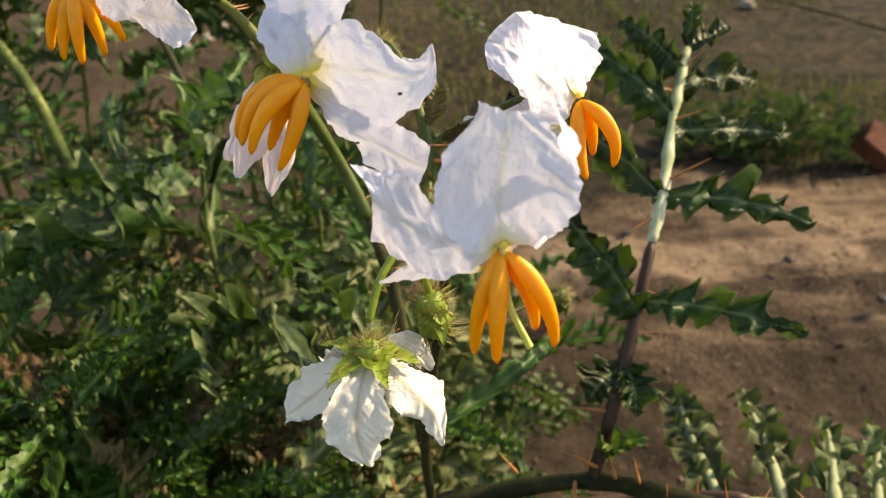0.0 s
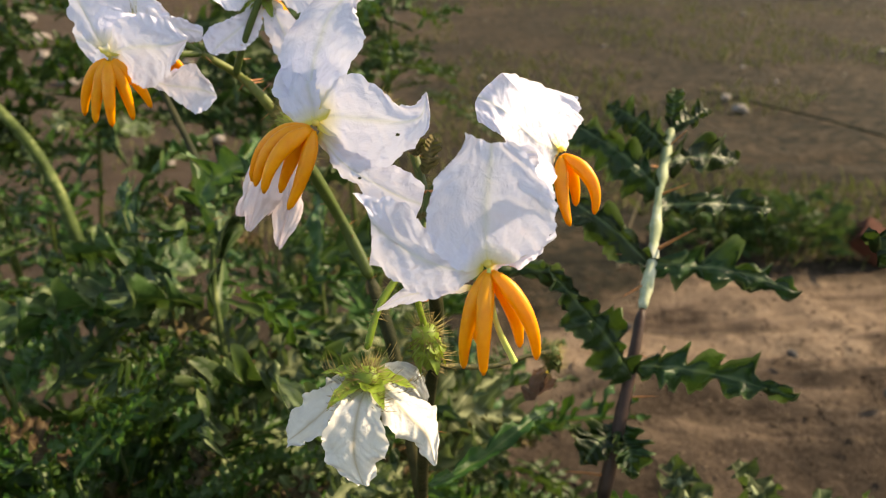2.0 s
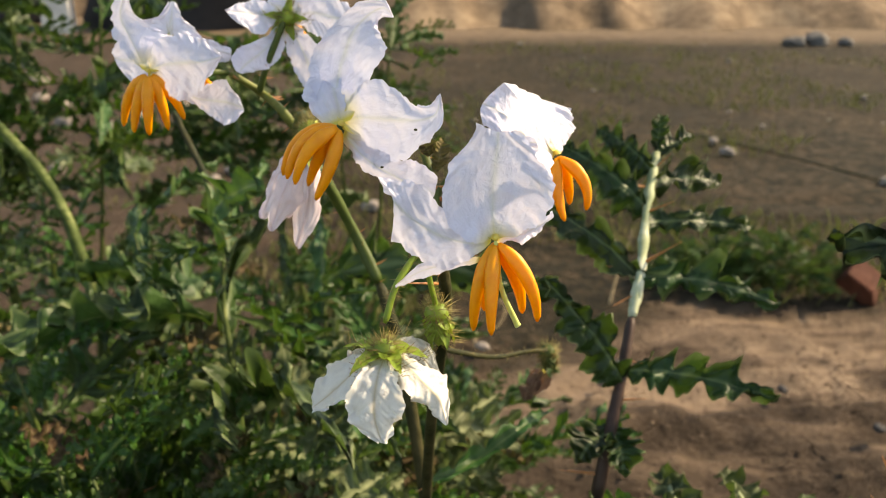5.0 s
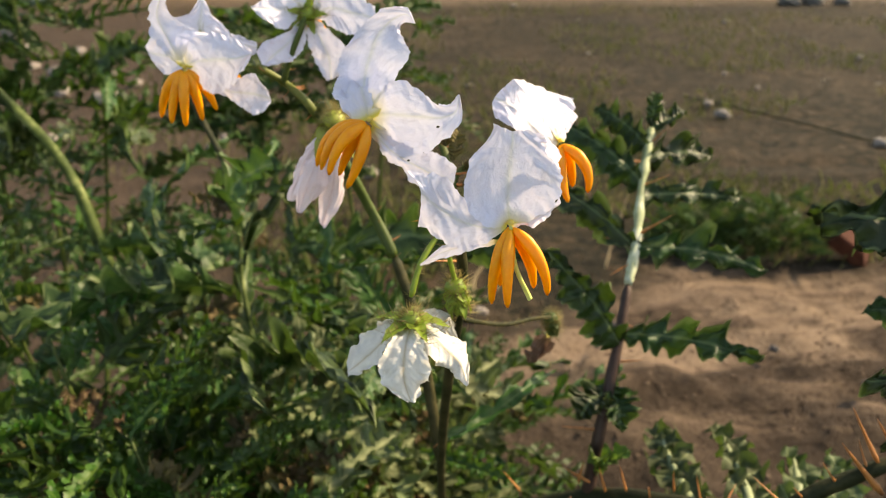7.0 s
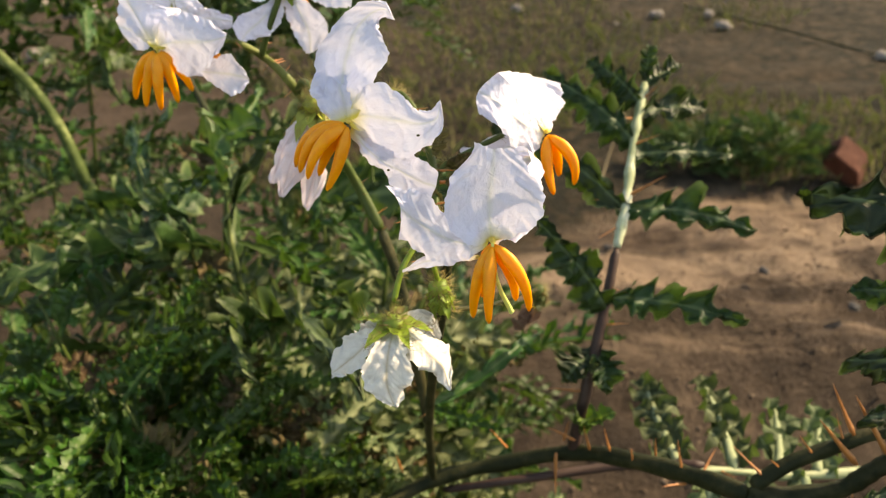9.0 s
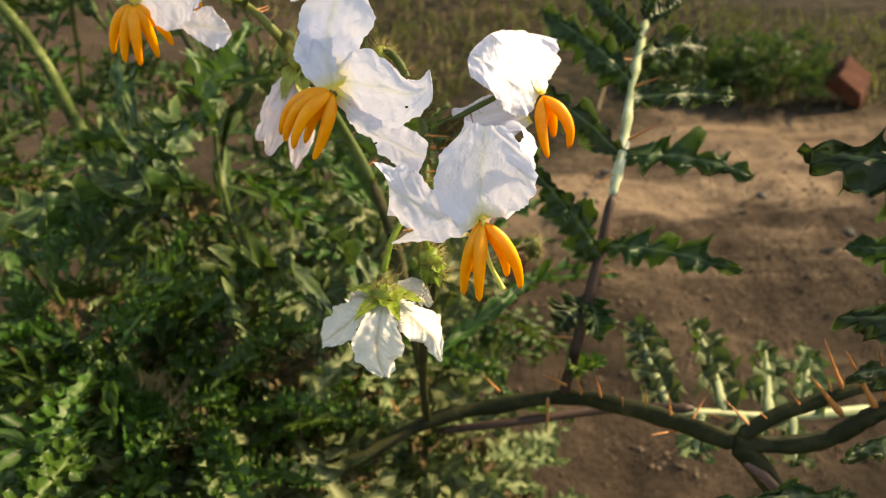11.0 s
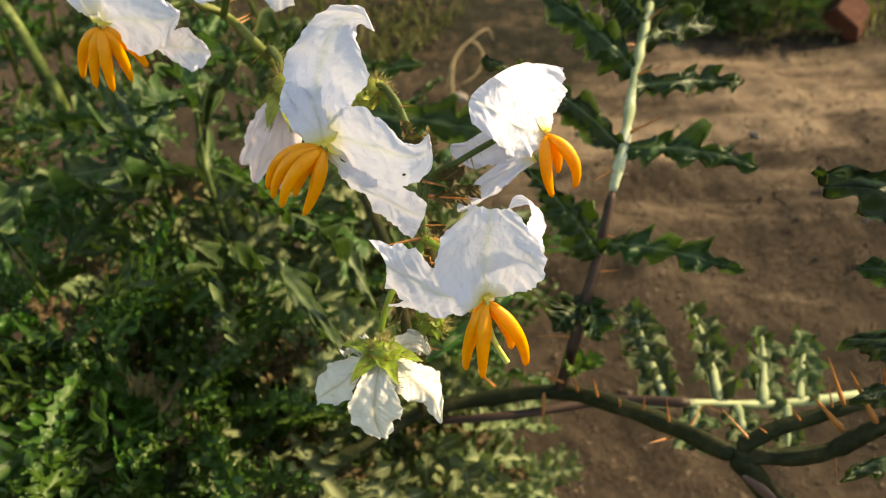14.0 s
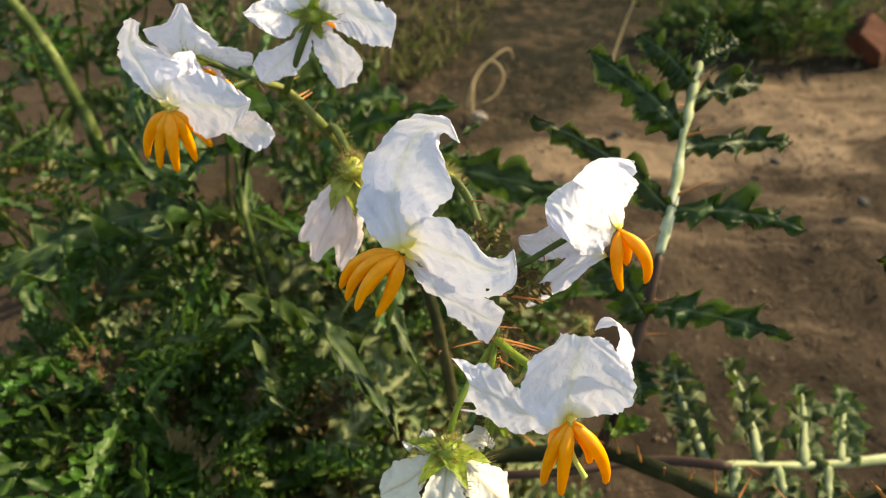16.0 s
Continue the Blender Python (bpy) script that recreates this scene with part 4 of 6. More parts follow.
UPN = (0, -0.35, 0.94)
for base, tip, w, lobes, seed, mat, droop in (
        ((0.074, 0.232, 0.570), (0.1335, 0.2192, 0.5675), 0.014, 4, 1, LEAF_SHOOT, 0.1),
        ((0.085, 0.262, 0.601), (0.1506, 0.265, 0.585), 0.014, 4, 2, LEAF_SHOOT, 0.12),
        ((0.090, 0.280, 0.617), (0.148, 0.301, 0.611), 0.012, 4, 3, LEAF_SHOOT, 0.1),
        ((0.096, 0.298, 0.630), (0.140, 0.331, 0.624), 0.012, 4, 4, LEAF_SHOOT, 0.15),
        ((0.092, 0.286, 0.622), (0.0530, 0.316, 0.649), 0.018, 5, 6, LEAF_SHOOT, 0.2),
        ((0.099, 0.306, 0.636), (0.0735, 0.320, 0.6525), 0.016, 4, 7, LEAF_SHOOT, 0.2),
        ((0.074, 0.230, 0.570), (0.038, 0.231, 0.612), 0.017, 4, 8, LEAF_SHOOT, 0.12),
        ((0.085, 0.262, 0.601), (0.0245, 0.282, 0.6336), 0.015, 6, 9, LEAF_SHOOT, 0.15),
        ((0.101, 0.314, 0.643), (0.120, 0.322, 0.650), 0.008, 3, 10, LEAF_SHOOT, 0.3),
        ((0.102, 0.315, 0.644), (0.103, 0.322, 0.660), 0.006, 3, 11, LEAF_SHOOT, 0.1),
        ((0.068, 0.220, 0.552), (0.054, 0.207, 0.545), 0.012, 3, 12, LEAF_SHOOT, 0.3),
        ((0.068, 0.221, 0.552), (0.072, 0.205, 0.541), 0.011, 3, 13, LEAF_SHOOT, 0.3),
        ((0.062, 0.209, 0.515), (0.058, 0.195, 0.535), 0.007, 3, 14, LEAF_YOUNG, 0.2),
        ((0.062, 0.209, 0.515), (0.075, 0.2, 0.532), 0.007, 3, 15, LEAF_YOUNG, 0.2),
        # leaves of the limb at the edge of the view
        ((0.184, 0.158, 0.634), (0.1160, 0.1734, 0.6510), 0.025, 5, 21, LEAF_SHOOT, 0.3),
        ((0.184, 0.162, 0.650), (0.130, 0.168, 0.643), 0.019, 4, 20, LEAF_SHOOT, 0.35),
        ((0.183, 0.158, 0.615), (0.1381, 0.1663, 0.6195), 0.017, 4, 22, LEAF_SHOOT, 0.3),
        ((0.182, 0.155, 0.590), (0.1352, 0.1529, 0.6001), 0.019, 4, 23, LEAF_SHOOT, 0.3),
        ((0.176, 0.150, 0.575), (0.1383, 0.1407, 0.5848), 0.013, 3, 24, LEAF_SHOOT, 0.2),
        ((0.172, 0.140, 0.555), (0.1359, 0.1227, 0.5590), 0.014, 3, 25, LEAF_SHOOT, 0.25),
        ((0.150, 0.124, 0.5330), (0.0900, 0.1179, 0.5510), 0.015, 4, 26, LEAF_SHOOT, 0.2),
        ((0.150, 0.122, 0.5250), (0.1055, 0.1100, 0.5540), 0.014, 4, 27, LEAF_SHOOT, 0.2),
        ((0.184, 0.165, 0.66), (0.225, 0.18, 0.67), 0.017, 4, 28, LEAF_SHOOT, 0.25),
        ((0.186, 0.168, 0.69), (0.22, 0.21, 0.73), 0.015, 4, 29, LEAF_YOUNG, 0.2)):
    shrub_leaf(base, tip, UPN, w, lobes, seed, mat, droop)
# broad pale leaf that shows its wide rib, and smaller ones beside it
stalk("leaf_rib", [(0.104, 0.208, 0.488), (0.136, 0.2105, 0.485), (0.172, 0.2165, 0.474), (0.23, 0.225, 0.468)], 0.0012, 0.0026, RIB_PALE, "broad pale rib of a cut leaf", 0.45, 40, 5, 0.7)
for k, (bx, by, bz, tx, ty, tz) in enumerate(((0.140, 0.211, 0.484, 0.141, 0.268, 0.492), (0.164, 0.215, 0.477, 0.178, 0.255, 0.485), (0.186, 0.219, 0.472, 0.205, 0.258, 0.478),
                                              (0.150, 0.213, 0.48, 0.152, 0.190, 0.468), (0.178, 0.217, 0.473, 0.176, 0.195, 0.462), (0.128, 0.21, 0.485, 0.124, 0.193, 0.472))):
    shrub_leaf((bx, by, bz), (tx, ty, tz), (0.1, -0.7, 0.7), 0.013, 3, 41 + k, LEAF_PALE, 0.04)
shrub_leaf((0.118, 0.21, 0.482), (0.110, 0.272, 0.49), (-0.2, -0.75, 0.66), 0.014, 4, 32, LEAF_PALE, 0.05)
shrub_leaf((-0.004, 0.19, 0.55), (0.05, 0.25, 0.545), (0, -0.4, 0.9), 0.005, 4, 34, LEAF, 0.1)

# flower stalks
NODE = (-0.003, 0.129, 0.669)
stalk("flower_stalk", [NODE, (0.0004, 0.118, 0.6755), (0.0085, 0.106, 0.6805)], 0.0010, 0.0009, SEPAL, "", 0.05, 11, hairs=90)
stalk("flower_stalk", [NODE, (-0.0016, 0.1413, 0.6762), (0.0067, 0.1448, 0.6803), (0.0167, 0.15, 0.6834)], 0.0008, 0.0008, STEM, "", 0.05, 12, hairs=70)
stalk("flower_stalk", [NODE, (-0.0075, 0.123, 0.665), (-0.0118, 0.118, 0.6595), (-0.0142, 0.1145, 0.652)], 0.0007, 0.0008, SEPAL, "", 0.05, 13, hairs=140)
stalk("flower_stalk", [NODE, (-0.004, 0.124, 0.668), (-0.0045, 0.1225, 0.662), (-0.0025, 0.1232, 0.652)], 0.0006, 0.0007, SEPAL, "", 0.05, 14, hairs=120)
stalk("flower_stalk", [NODE, (-0.0035, 0.145, 0.676), (-0.008, 0.158, 0.686), (-0.0125, 0.163, 0.6905), (-0.0155, 0.165, 0.688)], 0.0012, 0.0010, STEM, "", 0.05, 15, hairs=150)
stalk("flower_stalk", [(0.0, 0.142, 0.63), (0.015, 0.165, 0.615), (0.028, 0.185, 0.606), (0.037, 0.197, 0.600)], 0.0008, 0.0007, STEM_DARK, "", 0.05, 16, hairs=60)
stalk("flower_stalk", [(-0.0495, 0.2075, 0.676), (-0.0465, 0.200, 0.682), (-0.043, 0.190, 0.6845), (-0.0405, 0.183, 0.683)], 0.0013, 0.0012, STEM, "", 0.05, 17, hairs=80)
stalk("flower_stalk", [(-0.061, 0.2095, 0.688), (-0.057, 0.208, 0.698), (-0.0515, 0.2095, 0.7105)], 0.0011, 0.0010, STEM, "", 0.05, 18, 3, 0.35)
stalk("flower_stalk", [(-0.069, 0.205, 0.695), (-0.077, 0.195, 0.697), (-0.0855, 0.187, 0.7)], 0.0010, 0.0010, STEM, "", 0.05, 19)
stalk("flower_stalk", [(-0.069, 0.205, 0.695), (-0.076, 0.203, 0.700), (-0.083, 0.2025, 0.7035)], 0.0010, 0.0010, STEM, "", 0.05, 20)
for at, out, s in ((NODE, (0.9, -0.2, -0.05), 0.75), (NODE, (-0.9, -0.1, -0.1), 0.7), ((-0.003, 0.13, 0.672), (0.7, -0.2, 0.2), 0.4), ((-0.003, 0.131, 0.66), (0.6, -0.5, 0.1), 0.5)):
    part("thorn", THORN_MESH[0], THORN, main, "", frame_of(Vector(at) - BASE, out, (0, -1, 0.3)) @ Matrix.Scale(s, 4))

for k, (at, out) in enumerate((((0.0, 0.137, 0.674), (0.8, -0.2, 0.5)), ((-0.003, 0.145, 0.679), (0.2, 0.2, 1)), ((-0.001, 0.134, 0.670), (-0.7, 0.1, 0.5)),
                               ((0.001, 0.141, 0.677), (0.5, -0.5, 0.6)), ((0.003, 0.140, 0.673), (0.9, 0.1, 0.1)), ((-0.002, 0.138, 0.666), (0.7, -0.4, -0.3)), ((-0.004, 0.147, 0.683), (-0.3, -0.3, 0.9)))):
    part("bract", wavy_leaf(0.008 + 0.001 * (k % 3), 0.003, 2, 60 + k, 0.4, 1.2), LEAF_DRY, shrub, "curled dry brown bract", frame_of(Vector(at) - BASE, out, (0.2, -1, 0.4)))
for at, out, s in (((-0.003, 0.139, 0.674), (0.9, -0.3, 0.15), 0.85), ((-0.003, 0.142, 0.676), (0.7, -0.6, 0.3), 0.6), ((-0.003, 0.133, 0.664), (0.95, -0.1, -0.2), 0.7), ((-0.002, 0.13, 0.655), (-0.8, -0.4, 0.2), 0.6),
                   ((-0.009, 0.159, 0.687), (0.8, -0.4, 0.3), 0.35), ((-0.006, 0.152, 0.681), (0.9, -0.2, 0.1), 0.4), ((0.009, 0.146, 0.681), (0.2, -0.4, -0.8), 0.3)):
    part("thorn", THORN_MESH[0], THORN, main, "", frame_of(Vector(at) - BASE, out, (0, -1, 0.3)) @ Matrix.Scale(s, 4))

# the open flower that hangs foremost
N12, N16 = (-0.02, -0.77, 0.64), (-0.02, -0.75, 0.67)
flower(shrub, BASE, (0.0092, 0.0992, 0.6787), [
    ([(-1, 0.2, -0.6), (-3.8, -1.0, -0.9), (-7.5, -0.5, 1.2), (-10.4, 0.8, 5.6), (-10.2, 1.8, 10.4), (-8.6, 2.6, 14.6), (-6.0, 3.0, 17.6), (-3.9, 3.2, 21.9)],
     [(0, 1.0, -0.6), (-0.3, 2.4, 2.0), (-0.5, 3.0, 5.0), (-0.5, 3.2, 8.0), (-0.4, 3.2, 11.2), (-0.2, 3.2, 14.4), (0.1, 3.4, 17.4), (0.2, 3.8, 20.2)],
     [(0.8, 0.4, -0.4), (4.6, -0.2, 0.6), (8.2, -1.2, 3.2), (10.4, -2.0, 6.8), (10.8, -1.6, 10.4), (8.6, 0.6, 14.4), (6.4, 2.0, 17.8), (3.4, 2.8, 20.8)], dict(crinkle=1.0, soft=0.45, grain=0.95)),
    ([(-0.8, 0.5, -0.4), (-5.5, 2.2, 1.2), (-10.5, 4.0, 4.6), (-14.6, 5.6, 9.0), (-19.0, 6.6, 9.6), (-23.6, 7.2, 10.4)],
     [(-0.8, 0.2, -1), (-5.5, 1.0, -1.6), (-10.5, 3.0, -1.0), (-14.6, 4.4, 0.8), (-18.0, 4.4, 3.6), (-20.2, 4.2, 6.0)],
     [(-1.2, 0, -1.6), (-4.6, 0.4, -4.8), (-9.8, 2.0, -7.6), (-14.4, 4.4, -7.2), (-18.6, 6.2, -4.4), (-21.2, 6.8, -3.8)], dict(crinkle=1.3)),
    ([(-2.6, 1, -4.6), (-9.0, 4.6, -6.2), (-14.6, 9.0, -9.2), (-20.9, 15.0, -17.0)], [(-2.6, 1.2, -5.2), (-9.2, 5.2, -8.0), (-15.0, 10.0, -11.6), (-20.9, 15.2, -17.4)],
     [(-2.6, 1.4, -5.8), (-9.4, 5.8, -9.8), (-16.0, 11.0, -14.2), (-20.8, 15.2, -17.8)], dict(crinkle=0.8)),
    ([(6.4, 2.0, 11.2), (7.2, 3.0, 13.6), (7.6, 4.2, 15.2), (8.8, 7.6, 15.6), (8.0, 10.2, 17.8), (5.8, 11.2, 17.2), (4.6, 10.8, 14.6)],
     [(8.4, 0.4, 10.0), (8.8, 1.8, 12.6), (9.2, 3.6, 14.2), (10.0, 7.4, 14.6), (9.2, 10.2, 16.4), (6.4, 11.0, 16.2), (4.6, 10.6, 14.4)],
     [(10.2, -1.0, 9.0), (10.4, 0.4, 11.8), (10.8, 3.0, 13.2), (11.4, 7.0, 13.6), (10.2, 10.0, 15.0), (6.8, 10.8, 15.2), (4.6, 10.6, 14.2)], dict(crinkle=0.5)),
    ([(0.4, 1.0, 0.2), (5.0, 3.2, 0.6), (9.4, 5.4, 1.8), (12.4, 8.0, 2.8)], [(0.4, 0.8, -0.8), (5.0, 3.4, -1.0), (9.0, 6.0, 0.0), (12.6, 8.4, 1.4)],
     [(0.4, 0.6, -1.6), (3.6, 3.0, -2.4), (8.0, 5.8, -2.0), (12.0, 8.6, -0.2)], dict(crinkle=1.2))],
    [((-0.0040, -0.0031, -0.0190), (-0.0011, -0.0006, 0)), ((-0.0006, -0.0060, -0.0185), (-0.0004, -0.001, 0)),
     ((0.0085, -0.0049, -0.0160), (0.0018, -0.001, 0.0010)), ((0.0061, 0.0006, -0.0169), (0.0012, 0, 0)), ((-0.0015, 0.004, -0.0180), (-0.0006, 0.001, 0))],
    style=((0.0052, -0.0015, -0.0188), (-0.0012, 0, -0.0008)), label="open white flower with spread orange anthers", seed=1, r=0.0016)
# the one behind it, turned sideways
flower(shrub, BASE, (-0.0245, 0.1325, 0.6942), [
    ([(-1.8, 3.6, 0.2), (-5.8, 7.2, 3.0), (-8.4, 10.6, 7.0), (-8.8, 14.4, 12.6), (-5.4, 13.0, 17.6), (-2.2, 15.0, 21.4), (3.0, 13.4, 25.4), (8.4, 11.0, 26.4), (11.9, 7.3, 23.1)],
     [(-1.0, 3.4, 0.4), (-1.8, 6.4, 4.4), (-1.6, 9.2, 8.6), (-0.6, 11.2, 13.0), (1.0, 12.4, 17.0), (3.0, 13.0, 20.4), (6.0, 12.6, 23.2), (9.6, 10.4, 24.8), (11.9, 7.3, 23.1)],
     [(0.0, 2.8, 0.8), (2.6, 1.8, 4.4), (5.4, 0.6, 8.6), (8.2, -0.4, 12.6), (10.5, -1.0, 17.0), (9.0, 5.0, 19.0), (7.4, 11.4, 20.2), (8.8, 11.6, 22.4), (11.9, 7.4, 22.9)], dict(crinkle=1.1, soft=0.7)),
    ([(0, 2.4, 1.4), (3.0, 0.4, 7.6), (8.0, -1.6, 10.6), (13.0, -4.6, 8.2), (17.0, -7.6, 5.8), (20.4, -9.4, 5.8), (22.7, -9.5, 8.6)],
     [(0, 1.8, 0), (4.6, -0.4, 1.4), (9.4, -3.4, 1.8), (14.0, -6.4, 2.2), (18.4, -9.4, 2.8), (21.8, -10.8, 4.6), (22.8, -9.5, 8.4)],
     [(0, 1.4, -1.6), (4.0, 0.0, -5.4), (9.0, -3.4, -7.6), (14.4, -8.6, -6.6), (19.4, -13.0, -1.4), (23.4, -13.4, 2.8), (22.9, -9.6, 8.2)], dict(crinkle=1.1, soft=0.6)),
    ([(0.6, 0.6, -1.8), (6.0, -2.4, -4.6), (12.0, -5.4, -6.4), (18.0, -8.0, -7.6), (22.2, -8.2, -9.9)],
     [(0.2, 0.8, -2.6), (5.0, -2.0, -7.4), (10.6, -5.0, -10.2), (16.4, -7.6, -12.6), (21.6, -8.6, -14.2)],
     [(-0.6, 1.4, -3.4), (3.2, -1.0, -9.6), (8.2, -3.8, -12.6), (13.0, -7.0, -16.8), (19.0, -9.4, -19.6)], dict(crinkle=1.2)),
    ((-0.0040, 0.0190, 0.0110), (-0.3, -0.5, 0.8), 0.0080, dict(bow=0.1, ruffle=0.15)),
    ((0.0090, 0.0180, -0.0080), (0.3, -0.5, 0.7), 0.0070, dict(bow=0.1, ruffle=0.15))],
    [((-0.0145, 0.0010, -0.0128), (-0.0020, 0, 0.0028)), ((-0.0105, -0.0058, -0.0130), (-0.0014, -0.001, 0.0018)),
     ((-0.0064, -0.0033, -0.0175), (0.0008, -0.0006, 0)), ((-0.0088, 0.0015, -0.0155), (-0.0004, 0, 0.0012)), ((-0.0128, -0.0030, -0.0125), (-0.0018, 0, 0.0024))],
    label="open white flower with curved orange anthers", seed=2, r=0.00175)
# the one that nods away, seen from its calyx
flower(shrub, BASE, (-0.0144, 0.1139, 0.6455), [
    ([(-1.5, -2.5, -1), (-5.2, -7.8, -2.8), (-7.6, -10.9, -8.2), (-5.9, -13.2, -11.8), (-0.6, -14.6, -15.0)], [(0.3, -2, -0.5), (-0.8, -7.2, -1.8), (-1.5, -11.2, -5.5), (-1.4, -13.2, -10), (0.2, -14.7, -15.2)],
     [(1.8, -2.5, -0.8), (3.4, -8.2, -2.4), (4.9, -11.4, -7.8), (3.0, -12.6, -12.2), (1.4, -14.6, -15.4)], dict(crinkle=1.2, roll=0.45)),
    ([(-2, -0.5, 0), (-7.4, -0.1, -1.8), (-12.7, 0.9, -6.3), (-16.1, -1.3, -9.4), (-16.5, -3.6, -12.8)], [(-1.5, -1.5, -0.5), (-5.6, -3, -3.0), (-9.8, -4, -6.8), (-13.2, -3.6, -10.4), (-16.9, -4.0, -13.2)],
     [(-1.6, -2.5, -1), (-4.4, -6.0, -3.2), (-7.5, -8.4, -7.3), (-12.0, -5.6, -12.6), (-16.3, -4.4, -13.8)], dict(crinkle=1.1, roll=0.4)),
    ([(2, -0.5, 0.3), (8, -1.3, -2.0), (12.6, -2.0, -4.2), (15.1, -4.6, -6.2), (14.7, -13.6, -10.4)], [(1.5, -1.5, -0.5), (6, -4.6, -2.3), (9.6, -7.3, -4.8), (12.8, -9.3, -7.8), (14.4, -13.9, -10.9)],
     [(1.8, -3, -1), (4.7, -9.4, -3.6), (7.5, -10.8, -7.2), (10.3, -9.8, -9.9), (14.0, -13.8, -11.1)], dict(crinkle=1.1, roll=0.4)),
    ([(2.1, -0.6, -0.6), (5.7, 4.3, -2.7), (9.1, 7.3, -6.9), (11.9, 9.2, -12.6)], [1.8, 3.3, 3.3, 0.9], [1.5, 2.4, 2.4, 0.9], dict(normal=N12, ruffle=0.95)),
    ([(-1.8, 0.6, -0.6), (-5.7, 4.8, -2.7), (-8.1, 8.3, -7.9), (-8.9, 10.2, -12.6)], [1.8, 3.3, 3.3, 0.9], [1.5, 3.0, 3.0, 0.9], dict(normal=(-0.4, 0.4, 0.8), ruffle=0.95))],
    sepals=[((-0.0082, -0.0088, -0.0026), (-0.35, -0.45, 0.8)), ((0.0046, -0.0104, -0.0008), (0.2, -0.5, 0.8)), ((0.0080, -0.0024, -0.0004), (0.4, -0.2, 0.9)),
            ((-0.0080, 0.0030, -0.0012), (-0.4, 0.2, 0.9)), ((0.0030, 0.0090, -0.0015), (0.2, 0.5, 0.8))], mat=CREAM,
    label="nodding white flower with a hairy green calyx", seed=3, sepal_len=0.0108)
# the one with its back to the soil
flower(shrub, BASE, (0.0288, 0.154, 0.6823), [
    ([(0, 1.4, 0), (-3.5, 0.5, 4.9), (-7, -0.7, 10.4), (-11, -3.5, 14.9), (-14.8, -6, 19)], [(0.3, 1.8, -0.2), (-0.8, 4, 3.6), (-2.3, 6.5, 7.8), (-3.6, 9, 10.8), (-4.9, 10.8, 13.4)],
     [(0.8, 2, -0.6), (2.6, 4.2, -0.3), (4.9, 9.4, 1.8), (6.5, 13.9, 4.2), (5.4, 16.9, 8.2)], dict(crinkle=1.6, soft=0.8, joined=-1)),
    ([(-0.5, 0.5, -1.4), (-3.9, -3.2, -5.2), (-9.2, -9, -1.6), (-15.0, -14.6, 7.4), (-19.9, -10.9, 9.4)], [(-0.2, 0.6, -0.5), (-4.3, -2.3, 1.5), (-9.2, -6.6, 6.4), (-14.2, -9.0, 11.6), (-20.0, -5.4, 13.5)],
     [(0, 1.4, 0), (-3.5, 0.5, 4.9), (-7, -0.7, 10.4), (-11, -3.5, 14.9), (-14.8, -6, 19)], dict(crinkle=1.4, soft=0.8, joined=1)),
    ([(-2.9, -0.6, -7.0), (-9.4, -2.7, -10.0), (-15.9, -6.4, -12.7), (-23.0, -11.4, -16.5)], [2.0, 2.8, 3.1, 0.7], [1.7, 2.5, 2.5, 0.7], dict(normal=N16, ruffle=0.6)),
    ([(-5.4, 4.0, -4.2), (-12.6, 3.6, -6.9), (-18.8, 3.6, -8.3), (-24.3, 4.3, -7.3)], [2.3, 5.1, 4.8, 0.8], [2.3, 4.2, 3.1, 0.8], dict(normal=N16, ruffle=0.6)),
    ((-0.0070, 0.0140, 0.0040), (0.3, 0.3, 0.8), 0.0050, dict(bow=0.1, ruffle=0.15))],
    [((0.0025, -0.0055, -0.0172), (-0.001, -0.0004, 0)), ((0.0078, -0.0059, -0.0140), (0.0026, -0.001, 0.0012)),
     ((0.0048, 0.0020, -0.0150), (0.001, 0.0006, 0))],
    label="open white flower half turned away", seed=4, r=0.0018)
